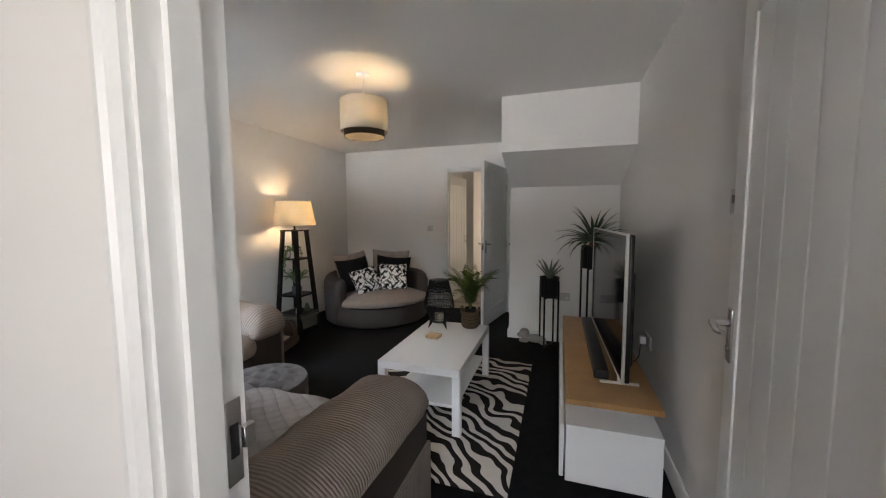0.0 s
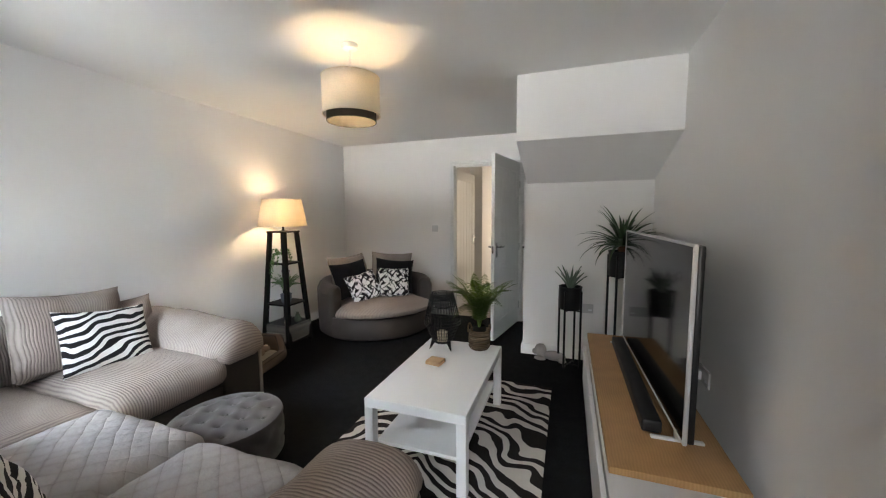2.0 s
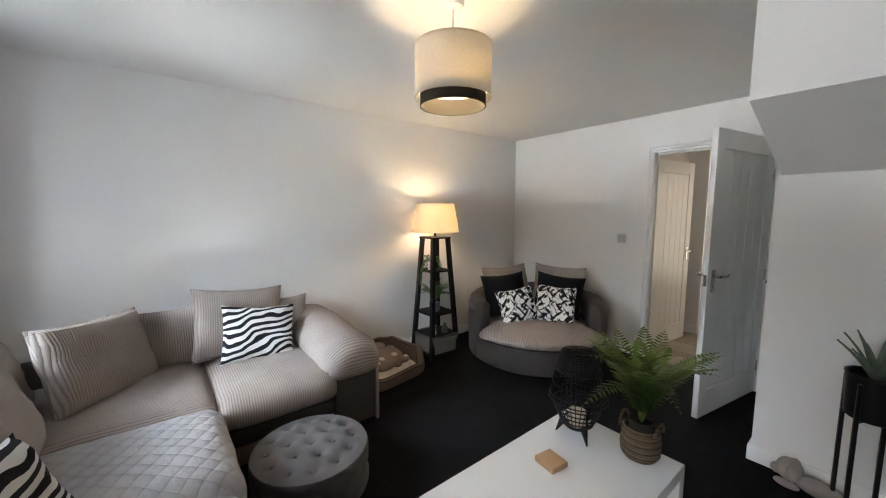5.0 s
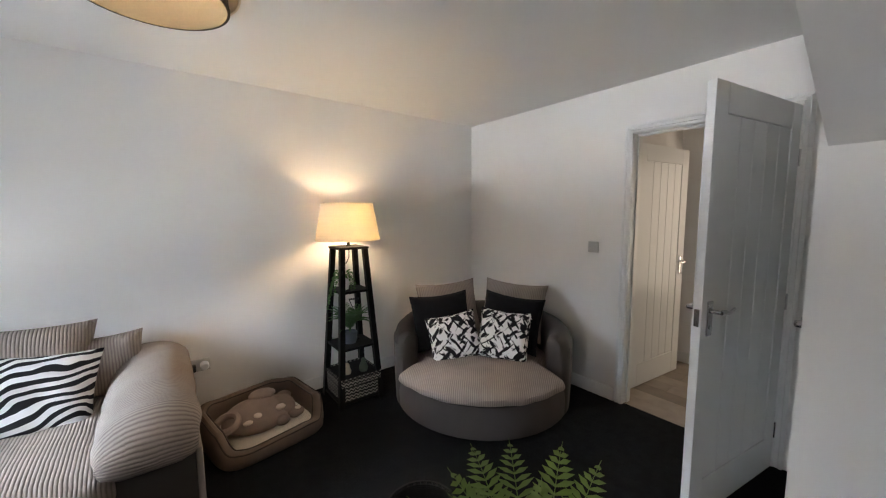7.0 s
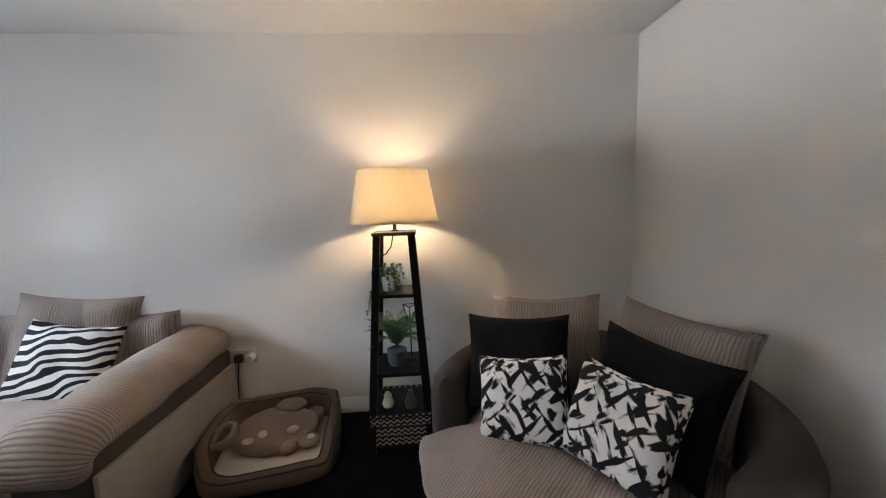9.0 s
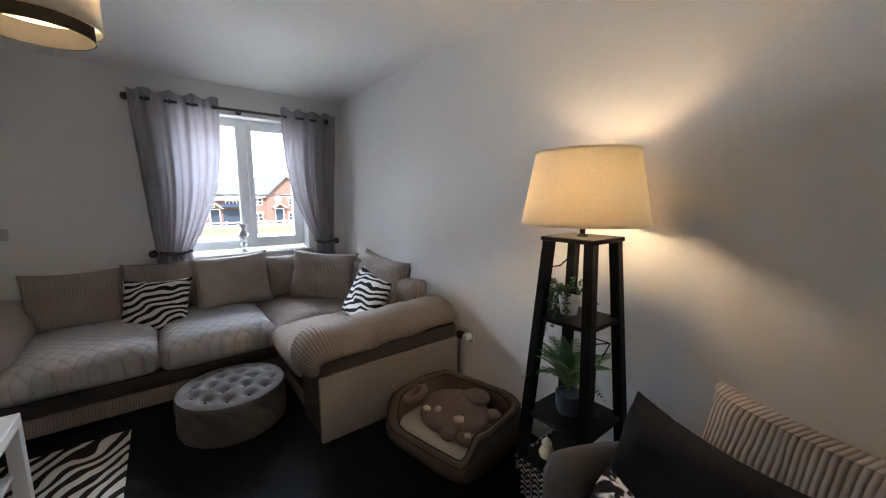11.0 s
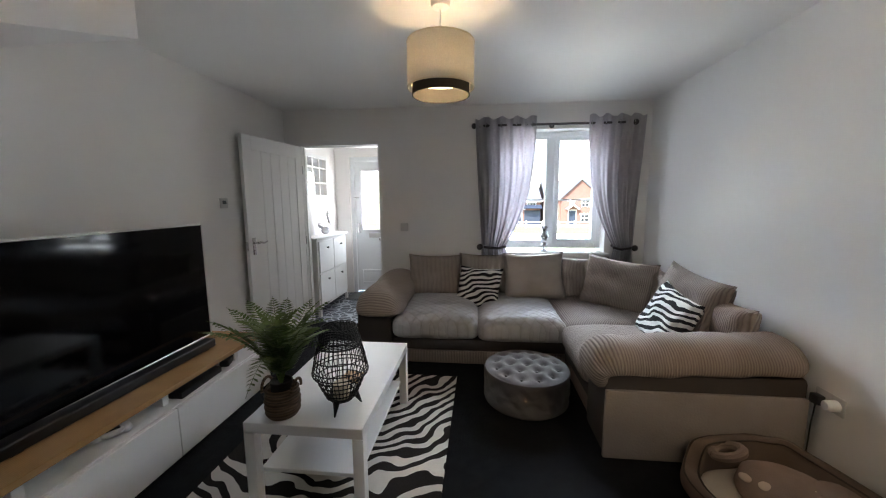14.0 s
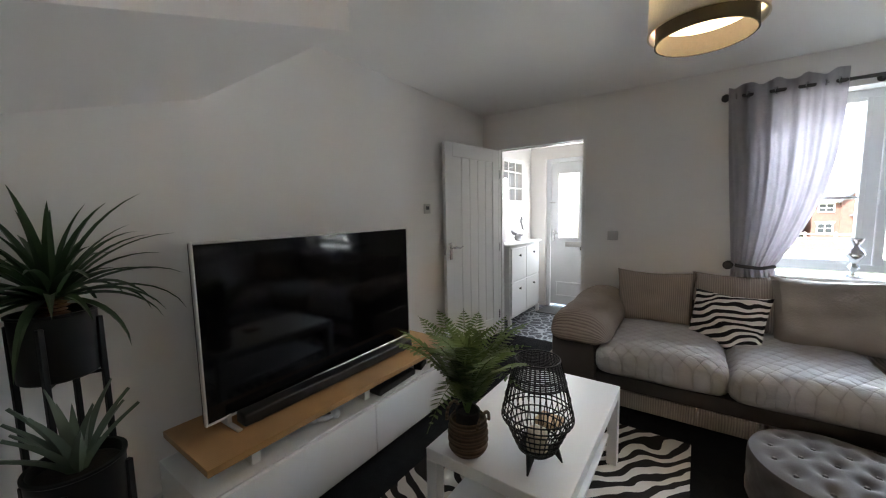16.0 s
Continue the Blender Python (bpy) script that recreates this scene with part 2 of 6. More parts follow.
M_ZEBRUG = zebra_hide("zebra_rug_pile", (0.66, 0.62, 0.57), (0.022, 0.018, 0.017), 0.09, 0.5)
M_BRUSH = stripes("brush_stroke_print", (0.82, 0.81, 0.80), (0.014, 0.014, 0.017), 34, 0.3, turn=(0, 35, 0), kind="strokes", cut=0.55)
M_BLACKWOOD = mat("black_wood", (0.007, 0.0065, 0.0065), 0.5, vary=0.3, scale=14, bump=0.15, bscale=80, spec=0.2)
M_BLACKMETAL = mat("black_metal", (0.008, 0.008, 0.009), 0.45, vary=0.2, bump=0.05, spec=0.25)
M_WHITELAM = mat("white_laminate", (0.80, 0.80, 0.80), 0.35, vary=0.02, scale=3, bump=0.03)
M_OAK = bands(mat("oak_board", (0.46, 0.26, 0.11), 0.45, vary=0.25, scale=9, bump=0.12, bscale=120), "X", 0.012, depth=0.0006, wob=6.0, tint=0.16, strength=0.3)
M_CHROME = mat("satin_chrome", (0.62, 0.62, 0.63), 0.18, 1.0, vary=0.05, bump=0)
M_SILVER = mat("silver_trim", (0.72, 0.71, 0.69), 0.4, 0.3, vary=0.05, bump=0)
M_SCREEN = mat("dark_screen", (0.003, 0.003, 0.004), 0.08, vary=0.05, bump=0, spec=0.3)
M_PLASTIC = mat("black_plastic", (0.010, 0.010, 0.011), 0.4, vary=0.1, bump=0.05)
M_SWITCH = mat("switch_plate", (0.55, 0.54, 0.53), 0.35, vary=0.03, bump=0)
M_SHADE = shade_mat("cream_linen_shade", (0.76, 0.69, 0.56), 0.42)
M_SHADEP = shade_mat("pale_linen_shade", (0.78, 0.73, 0.64), 0.25)
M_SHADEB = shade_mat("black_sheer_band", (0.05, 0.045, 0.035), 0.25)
M_POLE = mat("dark_pewter_pole", (0.09, 0.085, 0.085), 0.35, 0.8, vary=0.1, bump=0)
M_GLASS = glass_mat("window_glass")
M_BULB = glow_mat("lit_pendant_bulb", (1.0, 0.76, 0.48), 28)
M_BULBT = glow_mat("lit_tower_bulb", WARM, 44)

# ---- builders ----


def thing(name, where, label, category, turn=0.0, group="", kind=""):
    ob = new(name)
    ob.empty_display_size = 0.05
    ob.matrix_world = pose(*where, 0, 0, turn)
    return tagged(ob, label, category, group, kind)


def mesh_of(name, bm, material, smooth=True):
    me = bpy.data.meshes.new(name)
    bmesh.ops.recalc_face_normals(bm, faces=bm.faces)
    bm.to_mesh(me)
    bm.free()
    me.materials.append(material)
    if smooth:
        for p in me.polygons:
            p.use_smooth = True
        me.set_sharp_from_angle(angle=radians(38))
    return me


def part(name, bm, material, parent=None, label="", place=None):
    ob = new(name, mesh_of(name, bm, material))
    if parent:
        ob.parent = parent
    if place:
        ob.matrix_local = place
    return tagged(ob, label)


def structure(name, bm, material, label, category):
    return tagged(new(name, mesh_of(name, bm, material)), label, category, kind="structure")


def box(bm, x0, y0, z0, x1, y1, z1, bevel=0.0, seg=2, m=None):
    r = bmesh.ops.create_cube(bm, size=1.0)
    for v in r["verts"]:
        v.co = Vector((x0 + (v.co.x + 0.5) * (x1 - x0), y0 + (v.co.y + 0.5) * (y1 - y0), z0 + (v.co.z + 0.5) * (z1 - z0)))
    vs = r["verts"]
    if bevel:
        es = list({e for v in vs for e in v.link_edges})
        out = bmesh.ops.bevel(bm, geom=es, offset=bevel, segments=seg, affect="EDGES", profile=0.5)
        vs = list({v for f in out["faces"] for v in f.verts} | {v for v in vs if v.is_valid})
    if m:
        bmesh.ops.transform(bm, matrix=m, verts=[v for v in vs if v.is_valid])
    return bm


def B(*a, **k):
    return box(bmesh.new(), *a, **k)


def tube(bm, pts, rad, seg=10, cap=True):
    """A round bar along points; rad is a number or one per point."""
    pts = [Vector(p) for p in pts]
    rad = rad if isinstance(rad, (list, tuple)) else [rad] * len(pts)
    rings = []
    side = None
    for i, p in enumerate(pts):
        d = (pts[min(i + 1, len(pts) - 1)] - pts[max(i - 1, 0)]).normalized()
        if side is None:
            side = d.cross(Vector((0, 0, 1)) if abs(d.z) < 0.9 else Vector((1, 0, 0))).normalized()
        side = (side - d * side.dot(d)).normalized()
        up = d.cross(side)
        rings.append([bm.verts.new(p + (side * math.cos(a) + up * math.sin(a)) * rad[i]) for a in [2 * math.pi * k / seg for k in range(seg)]])
    for a, b in zip(rings, rings[1:]):
        for k in range(seg):
            bm.faces.new((a[k], a[(k + 1) % seg], b[(k + 1) % seg], b[k]))
    if cap:
        bm.faces.new(rings[0])
        bm.faces.new(rings[-1])
    return bm


def T(pts, rad, seg=10):
    return tube(bmesh.new(), pts, rad, seg)


def lathe(bm, prof, seg=40, cx=0.0, cy=0.0, close=False):
    """Turns (radius, z) pairs about a vertical axis."""
    rings = []
    for r, z in prof:
        rings.append([bm.verts.new((cx + r * math.cos(2 * math.pi * k / seg), cy + r * math.sin(2 * math.pi * k / seg), z)) for k in range(seg)])
    pairs = list(zip(rings, rings[1:])) + ([(rings[-1], rings[0])] if close else [])
    for a, b in pairs:
        for k in range(seg):
            bm.faces.new((a[k], a[(k + 1) % seg], b[(k + 1) % seg], b[k]))
    if not close:
        if prof[0][0] > 1e-4:
            bm.faces.new(rings[0])
        if prof[-1][0] > 1e-4:
            bm.faces.new(rings[-1])
    bmesh.ops.remove_doubles(bm, verts=bm.verts, dist=1e-5)
    return bm


def L(prof, seg=40, close=False):
    return lathe(bmesh.new(), prof, seg, close=close)


def pillow(w, h, d, n=18, sag=0.0, seed=0, wrinkle=0.006, square=5.0):
    """A stuffed cushion, standing in the xz plane, its middle at the origin."""
    bm = bmesh.new()
    grid = {}
    for s in (1, -1):
        for i in range(n + 1):
            for j in range(n + 1):
                u, v = 2 * i / n - 1, 2 * j / n - 1
                edge = i in (0, n) or j in (0, n)
                if s == -1 and edge:
                    continue
                puff = max(0.0, (1 - abs(u) ** square) * (1 - abs(v) ** square)) ** 0.5
                pin = 1 - 0.07 * (1 - abs(v) ** 2) * abs(u) ** 3
                pinv = 1 - 0.07 * (1 - abs(u) ** 2) * abs(v) ** 3
                x, z = u * w / 2 * pin, v * h / 2 * pinv
                nz = noise.noise(Vector((u * 2.3 + seed * 7.1, v * 2.3, s * 3.0 + seed)))
                y = s * d / 2 * puff * (1 + 0.25 * nz) + wrinkle * noise.noise(Vector((u * 6, v * 6, seed * 3.3 + s)))
                z -= sag * (1 - u * u) * max(0, v) * h
                grid[(s, i, j)] = bm.verts.new((x, y, z))
    for s in (1, -1):
        for i in range(n):
            for j in range(n):
                q = []
                for a, b in ((i, j), (i + 1, j), (i + 1, j + 1), (i, j + 1)):
                    q.append(grid.get((s, a, b)) or grid[(1, a, b)])
                bm.faces.new(q)
    return bm


def loft(sections, closed=True, cap=True):
    """Skins a list of equal-length loops of points."""
    bm = bmesh.new()
    rows = [[bm.verts.new(p) for p in s] for s in sections]
    n = len(rows[0])
    for a, b in zip(rows, rows[1:]):
        for k in range(n if closed else n - 1):
            bm.faces.new((a[k], a[(k + 1) % n], b[(k + 1) % n], b[k]))
    if cap and closed:
        bm.faces.new(rows[0])
        bm.faces.new(rows[-1])
    return bm


def soft_box(x0, y0, z0, x1, y1, z1, round_=0.06, puff=0.03, n=14, seed=0, rough=0.006, fold=0.0):
    """An upholstered block: a rounded box with a crowned top and uneven skin."""
    bm = bmesh.new()
    bmesh.ops.create_cube(bm, size=1.0)
    bmesh.ops.subdivide_edges(bm, edges=bm.edges[:], cuts=n, use_grid_fill=True)
    c = Vector(((x0 + x1) / 2, (y0 + y1) / 2, (z0 + z1) / 2))
    s = Vector((x1 - x0, y1 - y0, z1 - z0))
    for v in bm.verts:
        p = Vector((v.co.x * s.x, v.co.y * s.y, v.co.z * s.z))
        inner = Vector([max(-(s[k] / 2 - round_), min(s[k] / 2 - round_, p[k])) for k in range(3)])
        d = p - inner
        if d.length > 1e-6:
            p = inner + d.normalized() * min(round_, max(abs(d.x), abs(d.y), abs(d.z)))
        u, w = v.co.x * 2, v.co.y * 2
        if v.co.z > 0:
            p.z += puff * (1 - u ** 4) * (1 - w ** 4) * v.co.z * 2
        q = p + c
        p += Vector((noise.noise(q * 5 + Vector((seed, 0, 0))), noise.noise(q * 5 + Vector((0, seed, 9))), noise.noise(q * 5 + Vector((4, 2, seed))))) * rough
        if fold and v.co.z > -0.2:
            p.z += fold * abs(noise.noise(Vector((q.x * 7 + seed, q.y * 7, 1.7)))) * (1 if v.co.z > 0.3 else 0.3)
        v.co = p + c
    return bm


# ---- room shell ----
XL, XR, YW, YF, H = -2.80, 1.08, 0.265, 4.945, 2.40
OX0, OX1, OZ = 0.012, 0.885, 2.02         # hall doorway
WX0, WX1, WZ0, WZ1 = -2.40, -1.32, 0.86, 2.14   # window
FX0, FX1, FZ = -1.072, -0.222, 2.035       # far doorway

structure("floor", B(XL - 0.3, YW - 0.02, -0.12, XR + 0.3, YF + 0.02, 0.0), M_CARPET, "charcoal black cut-pile carpet over the living room", "floor")
structure("ceiling", B(XL - 0.3, YW - 0.3, H, XR + 0.3, YF + 0.12, H + 0.12), M_CEIL, "matt white painted plaster ceiling", "ceiling")
structure("wall_west", B(XL - 0.15, YW - 0.3, 0, XL, YF + 0.12, H), M_WALL, "plain off-white painted plaster wall", "wall")
structure("wall_east", B(XR, -1.35, 0, XR + 0.15, YF + 0.12, H), M_WALL, "plain off-white painted plaster wall behind the television", "wall")
bm = bmesh.new()
box(bm, XL, YW - 0.3, 0, WX0, YW, H)
box(bm, WX0, YW - 0.3, 0, WX1, YW, WZ0 - 0.028)
box(bm, WX0, YW - 0.3, WZ1, WX1, YW, H)
box(bm, WX1, YW - 0.3, 0, -0.75, YW, H)
box(bm, -0.75, YW - 0.12, 0, OX0 - 0.03, YW, H)
box(bm, OX0 - 0.03, YW - 0.12, OZ + 0.03, OX1 + 0.03, YW, H)
box(bm, OX1 + 0.03, YW - 0.12, 0, XR, YW, H)
structure("wall_south", bm, M_WALL, "off-white painted plaster wall with window and hall doorway", "wall")
bm = bmesh.new()
box(bm, XL, YF, 0, FX0 - 0.03, YF + 0.12, H)
box(bm, FX0 - 0.03, YF, FZ + 0.03, FX1 + 0.03, YF + 0.12, H)
box(bm, FX1 + 0.03, YF, 0, XR, YF + 0.12, H)
structure("wall_north", bm, M_WALL, "off-white painted plaster wall with a doorway to the lobby", "wall")

# stair bulkhead with its sloping soffit, alcove wall and cupboard wall
bm = loft([[(x, 3.06, 1.925), (x, 3.858, 1.677), (x, 3.858, H), (x, 3.06, H)] for x in (0.0, XR)])
structure("stair_bulkhead", bm, M_WALL, "white boxed-in underside of the stairs with sloping soffit", "bulkhead")
bm = bmesh.new()
box(bm, -0.02, 3.858, 0, XR, 3.958, H)
box(bm, -0.02, 3.958, 0, 0.08, 4.10, H)
box(bm, -0.02, 4.10, 2.03, 0.08, 4.86, H)
box(bm, -0.02, 4.86, 0, 0.08, YF, H)
structure("wall_alcove", bm, M_WALL, "white painted wall enclosing the cupboard under the stairs", "wall")


def board(x0, y0, x1, y1, h=0.10, t=0.016):
    """Skirting along a wall, with a chamfered top; the room lies left of the way from start to end."""
    d = Vector((x1 - x0, y1 - y0, 0))
    nrm = Vector((-d.y, d.x, 0)).normalized()
    secs = []
    for p in (Vector((x0, y0, 0)), Vector((x1, y1, 0))):
        secs.append([p + nrm * a + Vector((0, 0, z)) for a, z in ((0, 0.0), (t, 0.0), (t, h - 0.012), (t * 0.45, h), (0, h))])
    return loft(secs)


for k, (a, lab) in enumerate((((XL, YF, XL, YW), ""), ((XL, YW, OX0 - 0.06, YW), ""), ((OX1 + 0.06, YW, XR, YW), ""), ((XR, YW, XR, 3.858), ""),
                              ((XR, 3.858, -0.02, 3.858), ""), ((-0.02, 3.842, -0.02, 4.05), ""), ((FX0 - 0.07, YF, XL, YF), ""))):
    structure("baseboard", board(*a), M_GLOSS, "white gloss painted skirting board", "skirting")


def architrave(x0, x1, ztop, y, out, w=0.058):
    """Moulded casing round three sides of an opening on a wall facing out (+1 or -1 along y)."""
    bm = bmesh.new()
    prof = ((0.0, 0.0), (0.0, 0.016), (0.014, 0.019), (0.02, 0.012), (0.036, 0.012), (0.042, 0.018), (w, 0.014), (w, 0.0))
    path = [(x0, 0.0, -1, 0), (x0, ztop, -1, 1), (x1, ztop, 1, 1), (x1, 0.0, 1, 0)]
    rows = []
    for x, z, sx, sz in path:
        rows.append([bm.verts.new((x + sx * a, y + out * b, z + sz * a)) for a, b in prof])
    for r, s in zip(rows, rows[1:]):
        for k in range(len(prof)):
            n = (k + 1) % len(prof)
            bm.faces.new((r[k], r[n], s[n], s[k]))
    return bm


def flat_faces(ob):
    for f in ob.data.polygons:
        f.use_smooth = False


def lining(x0, x1, ztop, y0, y1, t=0.03, stop=None):
    bm = bmesh.new()
    box(bm, x0 - t, y0, 0, x0, y1, ztop + t)
    box(bm, x1, y0, 0, x1 + t, y1, ztop + t)
    box(bm, x0, y0, ztop, x1, y1, ztop + t)
    if stop:
        a, b = stop
        box(bm, x0, a, 0, x0 + 0.012, b, ztop - 0.0)
        box(bm, x1 - 0.012, a, 0, x1, b, ztop)
        box(bm, x0 + 0.012, a, ztop - 0.012, x1 - 0.012, b, ztop)
    return bm


structure("door_frame_hall", lining(OX0, OX1, OZ, YW - 0.125, YW + 0.004, stop=(YW - 0.09, YW - 0.045)), M_GLOSS, "white gloss door lining of the hall doorway", "door frame")
flat_faces(structure("trim_hall", architrave(OX0 - 0.008, OX1 + 0.008, OZ + 0.008, YW - 0.12, -1), M_GLOSS, "white gloss moulded architrave round the hall doorway", "architrave"))
structure("door_frame_lobby", lining(FX0, FX1, FZ, YF - 0.003, YF + 0.125, stop=(YF + 0.05, YF + 0.09)), M_GLOSS, "white gloss door lining of the lobby doorway", "door frame")
flat_faces(structure("trim_lobby", architrave(FX0 - 0.004, FX1 + 0.004, FZ + 0.004, YF, -1, w=0.058), M_GLOSS, "white gloss moulded architrave round the lobby doorway", "architrave"))

# ---- doors ----


def handle(parent, x, z, y, out, reach, name="door_handle"):
    """Lever on a long backplate; out is the side of the door, reach the way the lever points."""
    bm = bmesh.new()
    box(bm, x - 0.02, min(y, y + out * 0.009), z - 0.09, x + 0.02, max(y, y + out * 0.009), z + 0.07, 0.0042, 3)
    tube(bm, [(x, y, z + 0.025), (x, y + out * 0.05, z + 0.025)], 0.010, 12)
    tube(bm, [(x, y + out * 0.048, z + 0.025), (x + reach * 0.03, y + out * 0.052, z + 0.027), (x + reach * 0.07, y + out * 0.05, z + 0.018), (x + reach * 0.105, y + out * 0.047, z + 0.022), (x + reach * 0.125, y + out * 0.047, z + 0.03)], [0.0105, 0.010, 0.0085, 0.007, 0.0055], 10)
    tube(bm, [(x, y + out * 0.009, z - 0.05), (x, y + out * 0.012, z - 0.05)], 0.009, 12)
    part(name, bm, M_CHROME, parent, "polished chrome lever handle on a long backplate")


def panel_door(name, where, turn, w, label, h=1.975, t=0.038, grooves=5):
    """Cottage door: flat stiles and rails round a field of grooved boards. Hinge at the origin, leaf along +x."""
    d = thing(name, where, label, "door", turn, kind="structure")
    s, tr, br = 0.105, 0.13, 0.20
    bm = bmesh.new()
    box(bm, 0, -t / 2, 0.006, s, t / 2, h, 0.002, 1)
    box(bm, w - s, -t / 2, 0.006, w, t / 2, h, 0.002, 1)
    box(bm, s, -t / 2, h - tr, w - s, t / 2, h, 0.002, 1)
    box(bm, s, -t / 2, 0.006, w - s, t / 2, br, 0.002, 1)
    part("door_frame", bm, M_GLOSS, d)
    n = grooves
    bw = (w - 2 * s) / n
    for k in range(n):
        bm = B(s + k * bw + 0.0005, -t / 2 + 0.005, br, s + (k + 1) * bw - 0.0005, t / 2 - 0.005, h - tr, 0.004, 1)
        part("panel", bm, M_GLOSS, d)
    for out in (1, -1):
        handle(d, w - 0.058, 1.01, out * t / 2, out, -1)
    bm = B(w - 0.001, -0.011, 0.965, w + 0.002, 0.011, 1.045, 0.0008, 1)
    part("latch_plate", bm, M_CHROME, d, "steel latch plate")
    for z in (0.23, 0.98, 1.76):
        bm = T([(-0.004, t / 2 + 0.002, z - 0.045), (-0.004, t / 2 + 0.002, z + 0.045)], 0.006, 8)
        box(bm, -0.002, t / 2 - 0.03, z - 0.045, 0.0015, t / 2 + 0.001, z + 0.045)
        part("hinge", bm, M_CHROME, d)
    return d


panel_door("door_1", (0.893, 0.292, 0), 81.5, 0.838, "white cottage-style panelled door standing open against the television wall", h=2.01)
panel_door("door_2", (-0.226, 4.918, 0), 259.8, 0.85, "white cottage-style panelled door standing open beside the stair cupboard", h=2.03)

# ---- window and curtains ----


def frame_rect(bm, x0, z0, x1, z1, y0, y1, w):
    box(bm, x0, y0, z0, x0 + w, y1, z1, 0.004, 1)
    box(bm, x1 - w, y0, z0, x1, y1, z1, 0.004, 1)
    box(bm, x0 + w, y0, z0, x1 - w, y1, z0 + w, 0.004, 1)
    box(bm, x0 + w, y0, z1 - w, x1 - w, y1, z1, 0.004, 1)
    return bm


win = thing("window_1", (0, 0, 0), "white plastic two-light casement window with glazing bars", "window", kind="structure")
WM = -1.86
bm = frame_rect(bmesh.new(), WX0, WZ0 + 0.03, WX1, WZ1, 0.05, 0.115, 0.055)
box(bm, WM - 0.035, 0.05, WZ0 + 0.085, WM + 0.035, 0.115, WZ1 - 0.055, 0.004, 1)
part("window_frame", bm, M_UPVC, win)
part("casement", frame_rect(bmesh.new(), WX0 + 0.05, WZ0 + 0.08, WM - 0.03, WZ1 - 0.05, 0.06, 0.13, 0.05), M_UPVC, win)
part("casement", frame_rect(bmesh.new(), WM + 0.03, WZ0 + 0.08, WX1 - 0.05, WZ1 - 0.05, 0.06, 0.118, 0.03), M_UPVC, win)
for a, b in ((WX0 + 0.10, WM - 0.08), (WM + 0.06, WX1 - 0.08)):
    part("glazing_bar", B(a, 0.075, 1.405, b, 0.105, 1.425, 0.003, 1), M_UPVC, win)
    g = part("pane", B(a - 0.01, 0.087, WZ0 + 0.12, b + 0.01, 0.093, WZ1 - 0.08), M_GLASS, win)
    g.visible_shadow = False
part("handle", B(WM - 0.05, 0.13, 1.36, WM - 0.03, 0.15, 1.46, 0.004), M_UPVC, win)
structure("window_sill", B(WX0 - 0.04, -0.03, WZ0 - 0.025, WX1 + 0.04, YW + 0.035, WZ0, 0.006), M_GLOSS, "white gloss window board", "sill")

pole = thing("curtain_pole", (-1.82, 0.345, 2.172), "dark pewter curtain pole with ball finials", "curtain pole")
part("rod", T([(-0.78, 0, 0), (0.78, 0, 0)], 0.012, 12), M_POLE, pole)
for s in (-1, 1):
    bm = L([(0.0, 0), (0.02, 0.006), (0.029, 0.022), (0.029, 0.034), (0.02, 0.05), (0.0, 0.056)], 16)
    bmesh.ops.transform(bm, matrix=pose(s * 0.765, 0, 0, 0, s * 90, 0), verts=bm.verts)
    part("finial", bm, M_POLE, pole)
for x in (-0.70, 0.0, 0.70):
    bm = T([(x, 0, -0.002), (x, -0.08, -0.002)], 0.007, 8)
    tube(bm, [(x, -0.074, -0.002), (x, -0.081, -0.002)], 0.026, 14)
    tube(bm, [(x, -0.001, -0.03), (x, -0.001, 0.0)], 0.004, 8)
    part("bracket", bm, M_POLE, pole)


